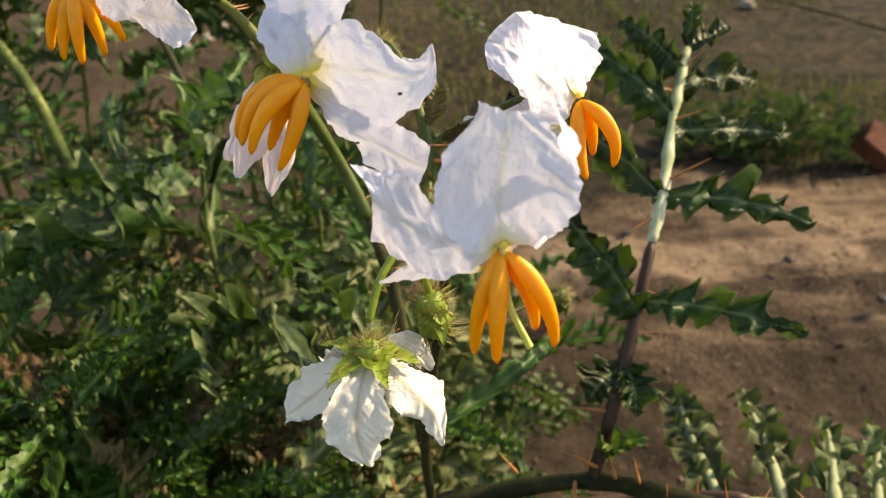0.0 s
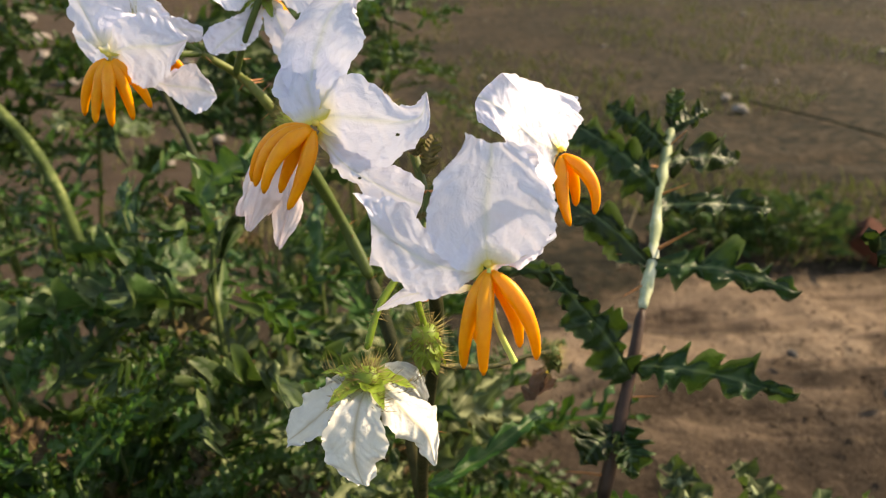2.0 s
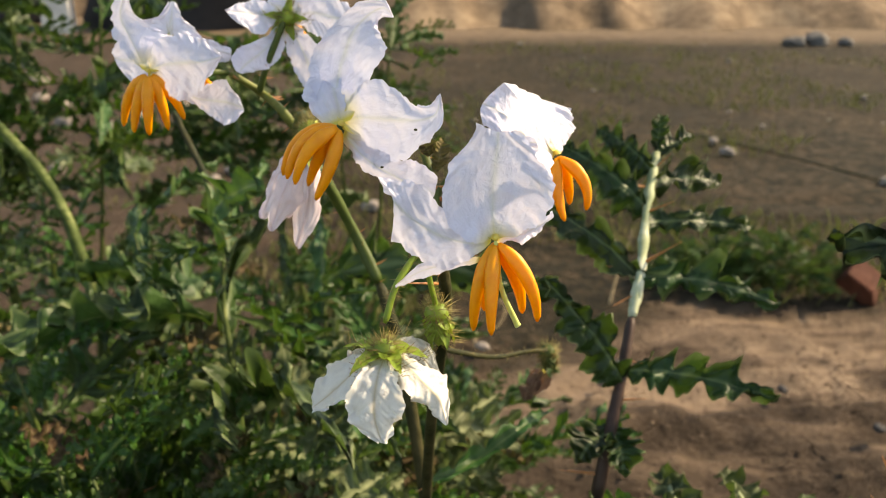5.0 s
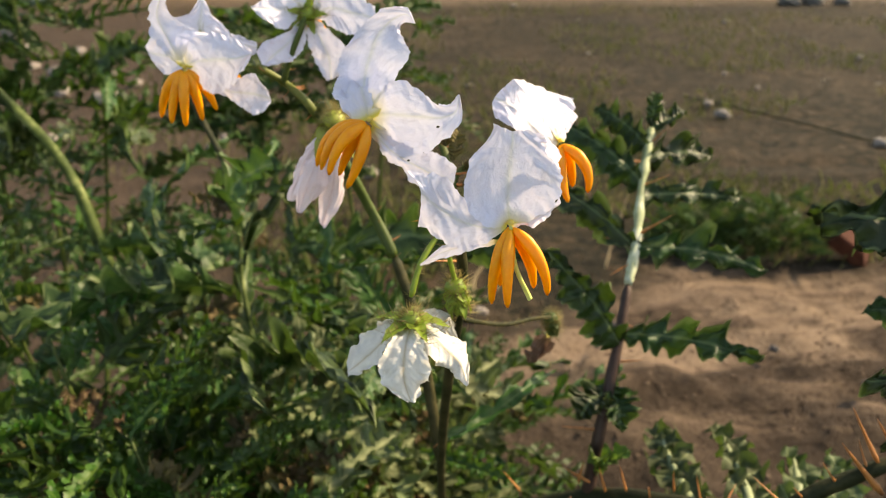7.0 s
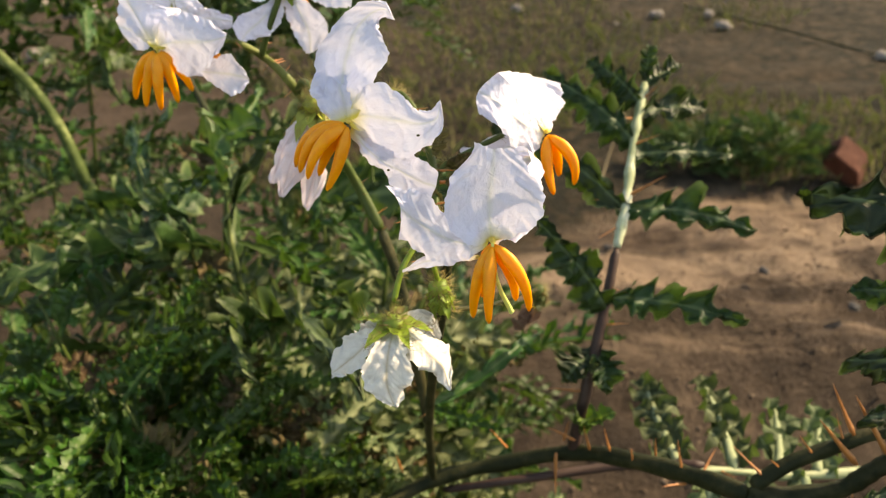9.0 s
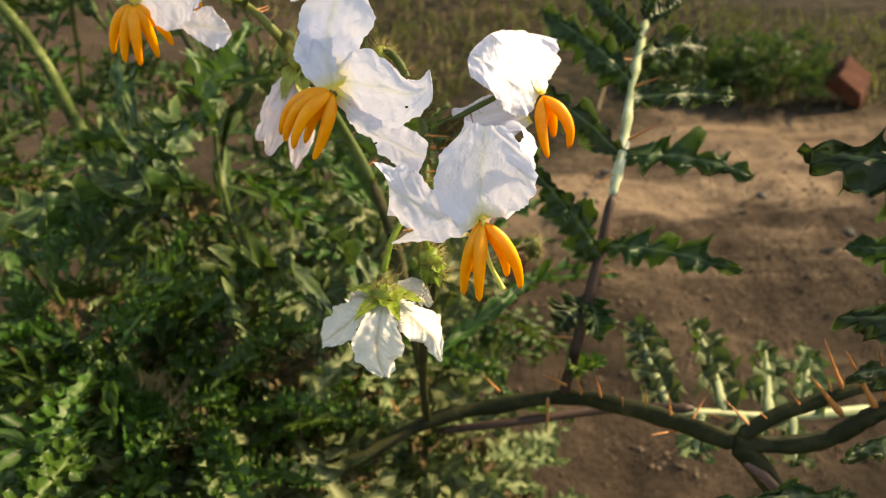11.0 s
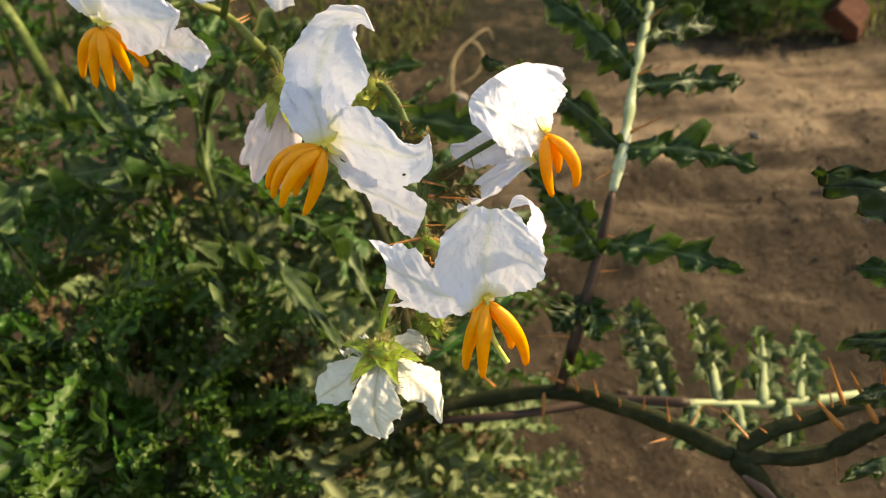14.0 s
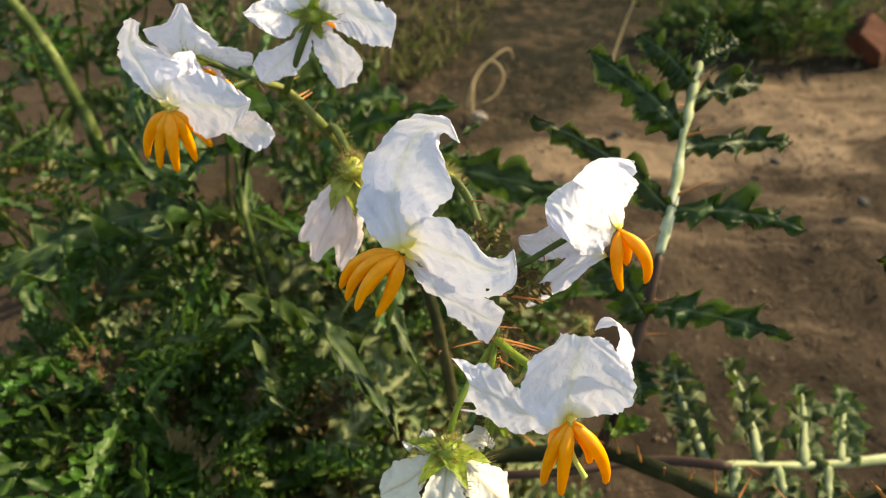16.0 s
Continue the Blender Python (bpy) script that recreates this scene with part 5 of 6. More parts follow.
# the pair at the end of the long stem
flower(shrub, BASE, (-0.0868, 0.184, 0.6985), [
    ([(-0.5, 1, 0), (1.5, 1.5, 6), (6, 0.5, 9.6), (12, -0.8, 10.6), (18, -3, 8.6), (22.8, -5.5, 6)], [(-0.5, 0.8, -0.6), (4, -0.5, 1.5), (9, -2.5, 2.5), (14, -4.5, 3), (18.5, -5.5, 3.5), (23, -5.6, 4.8)],
     [(-0.4, 0.6, -1.6), (4, 0.2, -5), (8.2, -0.6, -8.2), (13.5, -2.5, -7), (18.5, -4.5, -1.5), (22.6, -5.4, 3.6)], dict(crinkle=1.2)),
    ([(4, 3, -3), (12, 3.5, -5.5), (17, 3, -3.8), (21.3, 3, -3.4), (24.2, 5, -8)], [(4, 3.4, -5), (11, 4.6, -8.5), (16, 5, -9.5), (20.5, 5, -10), (25, 6.9, -12)],
     [(4, 3.8, -7), (11, 6, -11.3), (16, 5.6, -14.5), (20.3, 4.6, -16.7), (24.7, 6.8, -13.5)], dict(crinkle=1.0)),
    ([(-1.2, 1.2, -0.5), (-7, 3, 4), (-11, 5.5, 9.5), (-11, 6, 14.5), (-8.6, 4.5, 20), (-4.6, 2, 23.9)], [(-1, 1.2, 0), (-4, 3, 6), (-6.5, 4.5, 10.5), (-8, 5.2, 15), (-6, 3.8, 20), (-4.1, 2.1, 23.7)],
     [(-0.6, 1.2, 0.4), (3.0, 3, 7), (3.6, 4.5, 10.5), (-1.5, 5.2, 13.5), (-4.2, 3.8, 18.4), (-2.4, 2, 22.4)], dict(crinkle=1.0)),
    ((0.0040, 0.0160, 0.0080), (0.1, -0.5, 0.8), 0.0070, dict(bow=0.1, ruffle=0.15))],
    [((-0.0010, -0.0030, -0.0185), (0, -0.001, 0)), ((-0.0098, 0.0010, -0.0165), (-0.0014, 0, 0.0012)), ((-0.0058, -0.0020, -0.0178), (-0.0008, 0, 0.0004)),
     ((0.0035, 0.0005, -0.0175), (0.0006, 0, 0.0004)), ((0.0075, 0.0040, -0.0150), (0.001, 0, 0.0008))],
    label="open white flower with hanging orange anthers", seed=5, r=0.0018)
flower(shrub, BASE, (-0.0850, 0.2030, 0.7014), [
    ([(-1, 0.5, 0.5), (-9, 1.5, 4.5), (-16, 3, 5), (-21.9, 6, 0)], [(-1, 0.5, -0.5), (-8, 0.5, -1), (-14, 2, -3), (-21.5, 6, -2.5)], [(-1, 0.5, -1.2), (-6, -0.5, -5), (-11, 0, -8.5), (-16, 2, -9.3)], dict(crinkle=1.2)),
    ([(-0.6, 0.3, 0.4), (-9, 1, 4.5), (-11.5, 2, 9.0), (-5, 2.5, 10.4), (-1.6, 5, 14.8)], [(0, 0.4, 0.6), (-1, 1, 5), (-1, 2, 8.5), (-0.6, 3.5, 11.5), (-0.4, 5.2, 15)],
     [(0.6, 0.3, 0.3), (6.5, 1, 2.6), (7.6, 2, 5.6), (3.2, 2.8, 10), (0.6, 5, 14.6)], dict(crinkle=1.1)),
    ([(0.6, 0.3, 0.4), (6, 1, 3.6), (10.3, 2, 4), (16.8, 3, 0.8)], [(0.6, 0.3, -0.4), (6, 1.2, 0.5), (11, 2.2, 0.6), (16.8, 3.2, -0.6)], [(0.6, 0.3, -1), (6, 1.6, -3.5), (11, 3, -4), (16, 3.6, -3)], dict(crinkle=1.1)),
    ([(-0.4, 0.6, -1.0), (-3.0, 2.0, -5.5), (-5.8, 2.6, -10.2)], [1.6, 4.0, 1.0], [1.6, 4.0, 1.0], dict(normal=N16)),
    ([(0.6, 0.6, -1.0), (4.0, 2.0, -5.5), (7.8, 2.6, -9.2)], [1.6, 4.0, 1.0], [1.6, 4.0, 1.0], dict(normal=N16))],
    [((0.004, 0.010, -0.012), (0, 0, 0)), ((0.010, 0.008, -0.014), (0, 0, 0)), ((0.008, 0.010, -0.016), (0, 0, 0))],
    sepals=[((0.0, -0.006, 0.012), (0, -0.85, 0.4)), ((-0.012, -0.008, 0.004), (-0.3, -0.8, 0.5)), ((0.013, -0.007, 0.003), (0.3, -0.8, 0.5)), ((-0.008, -0.007, -0.008), (0, -0.85, 0.4)), ((0.008, -0.006, -0.008), (0, -0.85, 0.4))],
    label="white flower seen from its calyx", seed=6, sepal_len=0.0070, hair_count=40)
flower(shrub, BASE, (-0.0510, 0.2125, 0.7110), [
    ([(0, 0.4, -1), (-0.5, -1.6, -8), (1.5, -1.6, -15), (4.6, -0.4, -22.6)], [(0.5, 0.5, -0.8), (4, -1.4, -8), (6.5, -1.4, -15), (6.5, -0.4, -22.4)], [(1, 0.5, -0.5), (8.5, -2.4, -6), (13.5, -3.2, -12), (10.9, -0.5, -20.6)], dict(crinkle=1.1)),
    ([(1, 0.8, 1), (8, 0, 7.5), (16, -2.5, 7), (23.7, -5.4, 2.6)], [(1, 0.7, 0.2), (8, -1, 2), (15, -3.5, 1), (23.4, -7, -0.5)], [(1, 0.5, -0.5), (8, -2.4, -4), (14.5, -4.5, -6.4), (22, -9.4, -4.8)], dict(crinkle=1.2)),
    ([(-0.8, 0.4, -0.4), (-5, -3.4, -4), (-10, -5.6, -6.4), (-16.9, -6, -10), (-15.5, -9.4, -15.2)], [(-0.5, 0.4, -1), (-4, -3, -6.5), (-8, -5.6, -10), (-12, -7.4, -13), (-14.5, -9.6, -15.6)],
     [(-0.2, 0.4, -1.2), (-1, -2.4, -8.5), (-3.5, -4.4, -13), (-8, -6.4, -15.2), (-13.5, -9.2, -16)], dict(crinkle=1.1)),
    ([(-1, 0.8, 1.5), (-7, 0.5, 5.5), (-13, -1.5, 5.5), (-18.1, -4.7, 3.2)], [(-1, 0.6, 0.4), (-7, -0.6, 1.5), (-13, -2.8, 2), (-18.1, -4.7, 2.6)], [(-1, 0.4, -0.5), (-5, -2.5, -2.5), (-8.5, -5.5, -4.5), (-16.5, -4.8, 0.5)], dict(crinkle=1.2)),
    ((0.0050, 0.0080, 0.0190), (0, -0.8, 0.5), 0.0090, dict(bow=0.06, cup=-0.2, curl=0.4, ruffle=0.14, foot=0.5))],
    [((0.000, 0.012, -0.010), (0, 0, 0)), ((0.005, 0.012, -0.009), (0, 0, 0)), ((-0.005, 0.012, -0.009), (0, 0, 0))],
    sepals=[((0.0068, -0.004, -0.0215), (0, -0.85, 0.5)), ((-0.0160, -0.008, -0.0150), (-0.2, -0.8, 0.5)), ((0.0230, -0.007, 0.0), (0.2, -0.8, 0.5)), ((-0.0190, -0.007, 0.0040), (-0.2, -0.8, 0.5)), ((0.005, 0.002, 0.019), (0, -0.8, 0.5))],
    label="white flower seen from its calyx", seed=7, sepal_len=0.0075, hair_count=60)
# the closed, fading one
flower(shrub, BASE, (-0.0400, 0.1800, 0.6820), [
    ([(-0.4, -1.2, -2.0), (-5.4, -5.1, -12.3), (-9.3, -5.4, -20.4), (-12.5, -5.5, -29.5)], [1.6, 4.3, 4.6, 1.1], [1.6, 4.0, 4.2, 1.1], dict(normal=N16, hood=0.35, ruffle=0.7, crease=-0.8)),
    ([(-1.3, -0.8, -2.0), (-8.7, -2.5, -11.4), (-12.9, -0.7, -19.1), (-16.4, 1.3, -27.9)], [1.6, 3.8, 4.1, 1.1], [1.6, 3.7, 3.9, 1.1], dict(normal=(-0.4, -0.7, 0.6), hood=0.35, ruffle=0.7, crease=-0.8)),
    ([(-0.2, -0.9, -2.0), (-0.3, -4.4, -15.0), (-2.0, -2.9, -24.8), (-5.7, -1.5, -36.1)], [1.6, 3.7, 4.1, 1.1], [1.6, 3.5, 3.8, 1.1], dict(normal=(0.3, -0.75, 0.6), hood=0.35, ruffle=0.7, crease=-0.8)),
    ([(-0.5, 1.5, -2.0), (-5.5, 3.0, -14.0), (-9.0, 2.5, -28.0)], [1.4, 4.5, 1.0], [1.4, 4.5, 1.0], dict(normal=(0, 0.9, -0.2), ruffle=0.7))],
    sepals=[((-0.0065, -0.006, -0.012), (-0.4, -0.8, 0.4)), ((0.001, -0.007, -0.013), (0.2, -0.85, 0.4)), ((0.006, -0.003, -0.012), (0.8, -0.4, 0.4)), ((-0.009, 0.002, -0.011), (-0.7, 0.4, 0.5)), ((0.001, 0.007, -0.012), (0.1, 0.9, 0.4))],
    mat=PINK, green=CALYX_YELLOW, label="closed pinkish fading flower hanging from its calyx", seed=8, sepal_len=0.0135, hair_count=420, cup_r=0.0038)

for at, r in (((-0.0070, 0.1185, 0.6958), 0.00042), ((-0.0141, 0.1158, 0.6883), 0.00038)):
    part("speck", blob(r, (1, 0.7, 0.8), 0.3, 3, 1), STEM_DARK, shrub, "tiny dark speck on a petal", Matrix.Translation(Vector(at) - BASE))


def bud(c, tip, size, label, seed, mat=None):
    t = Vector(tip).normalized()
    side = t.orthogonal().normalized()
    other = t.cross(side)
    dirs = [side * math.cos(a) + other * math.sin(a) for a in (0, 1.257, 2.513, 3.77, 5.027)]
    return flower(shrub, BASE, c, [(t * size * 0.9 + d * size * 0.12, d, size * 0.42, dict(bow=0.26, cup=-0.5, ruffle=0.14, foot=0.6, belly=0.45)) for d in dirs],
                  sepals=[(t * 1.0 + d * 0.35, d) for d in dirs], mat=mat or SEPAL, label=label, seed=seed, sepal_len=size, green=mat)


bud((-0.0024, 0.1232, 0.6505), (0.15, -0.15, -1), 0.0092, "hairy green flower bud", 11)
bud((-0.0150, 0.1650, 0.6890), (-0.6, -0.3, -0.45), 0.0095, "hairy yellowish green flower bud", 12, CALYX_YELLOW)
bud((0.0370, 0.1980, 0.5990), (0.2, 0.1, -1), 0.008, "dark hairy spent bud", 13, STEM)
flower(shrub, BASE, (0.0370, 0.2030, 0.5880), [((-0.006, 0.008, -0.018), (0.5, -0.8, 0.2), 0.0055, dict(bow=0.1, cup=-0.6, ruffle=0.3)), ((-0.003, 0.011, -0.017), (-0.5, -0.8, 0.2), 0.005, dict(bow=0.1, cup=-0.6, ruffle=0.3))],
       mat=BROWN, label="withered brown flower", seed=14)


# ---- the shrubs beside it ----
LEAF_SET = [lobed_leaf(0.076, 0.021 + 0.002 * (k % 3), 6, 50 + k, 0.15 + 0.05 * (k % 4), 0.75, 0.6, 0.24, wing=0.2, forward=0.55, teeth=2, notch=0.38) for k in range(7)]
LEAF_SET_BLUE = [keeled_leaf(0.088, 0.021, 6, 70 + k, 0.12 + 0.03 * (k % 3), -1 if k % 2 else 1) for k in range(6)]
LEAF_SET_YOUNG = [lobed_leaf(0.064, 0.0125, 8, 80 + k, 0.25, 1.0, 1.0, 0.33, wing=0.4, forward=0.5, teeth=2, notch=0.4) for k in range(5)]
LEAF_SET_PALE = [lobed_leaf(0.075, 0.023, 5, 90 + k, 0.15, 0.75, 0.5, 0.3, wing=0.3, forward=0.5, teeth=2, notch=0.35) for k in range(4)]
LEAF_SET_DRY = [lobed_leaf(0.046, 0.014, 4, 95 + k, 0.4, 1.2, 0.8, 0.36) for k in range(2)]


def neighbour(base, stems, count, spread, seed, label, kinds, lift=(0.35, 1.0), size=(0.75, 1.2), bare=False, tilt=(-0.25, 0.5)):
    """A thorny shrub: stalks that rise from its base, with lobed leaves all round them."""
    rng = random.Random(seed)
    ob = thing("shrub", base, label, "shrub", "thorny shrubs")
    b = Vector(base)
    paths = []
    for i, (pts, r, mat) in enumerate(stems):
        p = [Vector(q) - b for q in pts]
        p[0].z -= 0.16
        st = part("stem", tube(p, r * 1.15, r * 0.35, 8, 10, 0.12, seed + i), mat, ob)
        thorns(st, p, 6, seed + i, 0.8, 0.3)
        paths.append(spline(p, 10))
    for path in paths:
        for k in range(5):
            a = 1.257 * k + rng.random()
            out = Vector((math.cos(a), math.sin(a), rng.uniform(0.2, 1.0)))
            meshes, mat = rng.choice(kinds)
            part("leaf", rng.choice(meshes), mat, ob, "", frame_of(path[-1 - k], out, (rng.uniform(-0.5, 0.5), -0.4, 1)) @ Matrix.Scale(rng.uniform(*size) * 0.8, 4))
    leafy = paths[1:] if bare else paths
    for k in range(count):
        path = leafy[k % len(leafy)]
        u = rng.uniform(*lift)
        q = path[min(int(u * (len(path) - 1)), len(path) - 1)]
        a = rng.uniform(0, 6.283)
        out = Vector((math.cos(a), math.sin(a), rng.uniform(*tilt)))
        meshes, mat = rng.choice(kinds)
        at = q + Vector((out.x, out.y, 0)) * rng.random() * spread + Vector((0, 0, rng.uniform(-0.02, 0.02)))
        m = frame_of(at, out, Vector((rng.uniform(-0.7, 0.7), rng.uniform(-0.6, 0.6), 1)))
        me = rng.choice(meshes)
        part("leaf", me, mat, ob, "", m @ Matrix.Scale(rng.uniform(*size), 4))
    return ob


G, B_, GY, P_, D_ = (LEAF_SET, LEAF), (LEAF_SET_BLUE, LEAF_BLUE), (LEAF_SET_YOUNG, LEAF_MID), (LEAF_SET_PALE, LEAF_DUSTY), (LEAF_SET_DRY, LEAF_DRY)
# low crisp foliage close by
neighbour((-0.13, 0.23, 0.0), [
    ([(-0.13, 0.23, 0), (-0.14, 0.225, 0.3), (-0.16, 0.22, 0.53)], 0.003, STEM), ([(-0.13, 0.23, 0), (-0.12, 0.23, 0.3), (-0.143, 0.215, 0.53)], 0.003, STEM),
    ([(-0.13, 0.23, 0), (-0.16, 0.26, 0.3), (-0.2, 0.27, 0.55)], 0.003, STEM), ([(-0.13, 0.23, 0), (-0.13, 0.25, 0.3), (-0.142, 0.25, 0.515)], 0.003, STEM),
    ([(-0.13, 0.23, 0), (-0.13, 0.2, 0.3), (-0.14, 0.195, 0.505)], 0.003, STEM),
    ([(-0.13, 0.23, 0), (-0.11, 0.21, 0.3), (-0.103, 0.205, 0.515)], 0.003, STEM)],
    215, 0.05, 21, "dense low shrub of crisp curled green leaves", [G, GY, GY, G, GY, GY, GY, GY, GY, G, GY, D_], (0.65, 1.0), (0.65, 1.05), tilt=(0.0, 0.9))
# the taller one with a pale stalk
taller = neighbour((-0.10, 0.32, 0.0), [
    ([(-0.09, 0.27, 0), (-0.10, 0.285, 0.4), (-0.1065, 0.300, 0.500), (-0.1106, 0.310, 0.532), (-0.1176, 0.330, 0.557), (-0.1199, 0.350, 0.593)], 0.0026, STEM_PALE),
    ([(-0.1, 0.33, 0), (-0.06, 0.34, 0.3), (-0.03, 0.36, 0.52)], 0.003, STEM), ([(-0.1, 0.33, 0), (-0.15, 0.37, 0.3), (-0.19, 0.4, 0.57)], 0.003, STEM),
    ([(-0.1, 0.33, 0), (-0.08, 0.4, 0.3), (-0.08, 0.43, 0.52)], 0.003, STEM)],
    54, 0.08, 31, "thorny shrub with pale stalk and bluish green leaves", [G, B_, B_, G, B_, D_], (0.5, 0.88), (0.9, 1.3))
part("stem", tube([Vector(q) - taller.location for q in ((-0.1197, 0.349, 0.590), (-0.1276, 0.36, 0.6095), (-0.1375, 0.375, 0.6209), (-0.155, 0.395, 0.645))], 0.0021, 0.0018, 8, 10, 0.1, 9), STEM_DARK, taller, "dark green upper stalk")
# the one with the leaning lit stalk
neighbour((-0.27, 0.52, 0.0), [
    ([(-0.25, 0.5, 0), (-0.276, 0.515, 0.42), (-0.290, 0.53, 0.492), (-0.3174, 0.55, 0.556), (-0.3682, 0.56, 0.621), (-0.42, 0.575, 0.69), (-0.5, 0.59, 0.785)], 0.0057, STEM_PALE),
    ([(-0.27, 0.52, 0), (-0.33, 0.5, 0.3), (-0.38, 0.47, 0.5)], 0.003, STEM), ([(-0.27, 0.52, 0), (-0.22, 0.6, 0.3), (-0.2, 0.64, 0.48)], 0.003, STEM),
    ([(-0.27, 0.52, 0), (-0.28, 0.42, 0.3), (-0.29, 0.38, 0.53)], 0.003, STEM)],
    55, 0.09, 41, "thorny shrub with a leaning sunlit stalk", [G, B_, G, D_], (0.5, 1.0), bare=True)
neighbour((-0.02, 0.52, 0.0), [
    ([(-0.02, 0.52, 0), (-0.04, 0.5, 0.25), (-0.06, 0.48, 0.44)], 0.003, STEM), ([(-0.02, 0.52, 0), (0.0, 0.53, 0.2), (0.03, 0.52, 0.36)], 0.003, STEM),
    ([(-0.02, 0.52, 0), (-0.09, 0.56, 0.25), (-0.14, 0.58, 0.46)], 0.003, STEM)],
    80, 0.08, 51, "thorny shrub in shade behind the flowers", [G, B_], (0.5, 1.0))
# fronds further back
neighbour((-0.55, 0.9, 0.0), [
    ([(-0.55, 0.9, 0), (-0.52, 0.9, 0.3), (-0.5, 0.88, 0.70)], 0.004, STEM), ([(-0.55, 0.9, 0), (-0.46, 0.9, 0.3), (-0.4, 0.9, 0.69)], 0.004, STEM),
    ([(-0.55, 0.9, 0), (-0.6, 0.93, 0.3), (-0.62, 0.95, 0.72)], 0.004, STEM), ([(-0.55, 0.9, 0), (-0.55, 0.86, 0.3), (-0.52, 0.8, 0.66)], 0.004, STEM)],
    115, 0.12, 61, "thorny shrub of dark fronds, further back", [G, G, B_], (0.45, 1.0), (1.2, 1.8))
neighbour((-0.12, 0.95, 0.0), [
    ([(-0.12, 0.95, 0), (-0.12, 0.93, 0.3), (-0.14, 0.9, 0.64)], 0.004, STEM), ([(-0.12, 0.95, 0), (-0.09, 0.94, 0.3), (-0.06, 0.9, 0.66)], 0.004, STEM),
    ([(-0.12, 0.95, 0), (-0.2, 0.95, 0.3), (-0.27, 0.92, 0.56)], 0.004, STEM)],
    90, 0.07, 66, "slender thorny shrub of dark fronds, further back", [G, G, B_], (0.8, 1.0))
# lit fronds under the nodding flower
neighbour((-0.06, 0.3, 0.0), [
    ([(-0.06, 0.3, 0), (-0.06, 0.31, 0.3), (-0.055, 0.3, 0.475)], 0.0026, STEM), ([(-0.06, 0.3, 0), (-0.09, 0.32, 0.3), (-0.105, 0.325, 0.49)], 0.0026, STEM),
    ([(-0.06, 0.3, 0), (-0.04, 0.32, 0.3), (-0.045, 0.345, 0.47)], 0.0026, STEM)],
    80, 0.05, 87, "thorny shrub of pale lit fronds below the flowers", [P_, P_, P_, D_, GY], (0.7, 1.0), (0.9, 1.3))
neighbour((-0.09, 0.24, 0.0), [
    ([(-0.09, 0.24, 0), (-0.09, 0.24, 0.25), (-0.082, 0.235, 0.485)], 0.0024, STEM_PURPLE), ([(-0.09, 0.24, 0), (-0.08, 0.22, 0.25), (-0.068, 0.215, 0.49)], 0.0024, STEM_PURPLE)],
    60, 0.032, 97, "half-dry thorny shrub of khaki and brown fronds", [P_, P_, D_, P_], (0.75, 1.0), (0.7, 1.1))
# dusty growth low down between them
neighbour((-0.17, 0.36, 0.0), [
    ([(-0.17, 0.36, 0), (-0.2, 0.35, 0.15), (-0.24, 0.33, 0.36)], 0.003, STEM_DARK), ([(-0.17, 0.36, 0), (-0.17, 0.37, 0.2), (-0.17, 0.38, 0.42)], 0.003, STEM_DARK),
    ([(-0.17, 0.36, 0), (-0.12, 0.35, 0.2), (-0.1, 0.33, 0.38)], 0.003, STEM_DARK), ([(-0.17, 0.36, 0), (-0.15, 0.3, 0.2), (-0.135, 0.28, 0.36)], 0.003, STEM_DARK)],
    150, 0.09, 91, "low dusty green shrub among taller ones", [P_, P_, P_, G, D_], (0.5, 1.0), (0.8, 1.2))
# pale, shaded leaves low under the branch
neighbour((0.0, 0.3, 0.0), [
    ([(0.0, 0.3, 0), (-0.01, 0.3, 0.15), (-0.025, 0.31, 0.38)], 0.003, STEM_DARK), ([(0.0, 0.3, 0), (-0.03, 0.29, 0.2), (-0.05, 0.29, 0.43)], 0.003, STEM_DARK),
    ([(0.0, 0.3, 0), (-0.04, 0.25, 0.2), (-0.07, 0.24, 0.42)], 0.003, STEM_DARK), ([(0.0, 0.3, 0), (0.02, 0.33, 0.1), (0.03, 0.35, 0.2)], 0.003, STEM_DARK)],
    150, 0.08, 71, "low shrub of pale dusty leaves in shade", [P_, P_, P_, P_, P_, D_], (0.55, 1.0))


# ---- things on the ground ----
def weed_clump(x, y, w, h, n, seed):
    rng = random.Random(seed)
    ob = thing("weed_clump", (x, y, 0), "low clump of dark green weeds on the soil's edge", "weed", "weeds on the soil's edge")
    for k in range(n):
        a, r = rng.uniform(0, 6.283), rng.random() ** 0.6
        q = Vector((math.cos(a) * r * w, math.sin(a) * r * w * 0.5, h * (1 - r * r) * rng.uniform(0.1, 1.0)))
        m = frame_of(q, (math.cos(a), math.sin(a) * 0.7, rng.uniform(0, 1.2)), (rng.uniform(-0.4, 0.4), -0.3, 1))
        part("leaf", rng.choice(LEAF_SET_BLUE if k % 3 else LEAF_SET), LEAF_BLUE, ob, "", m @ Matrix.Scale(rng.uniform(0.5, 0.9), 4))
    return ob


weed_clump(0.66, 1.64, 0.13, 0.10, 120, 1)
weed_clump(0.82, 1.62, 0.15, 0.13, 150, 2)


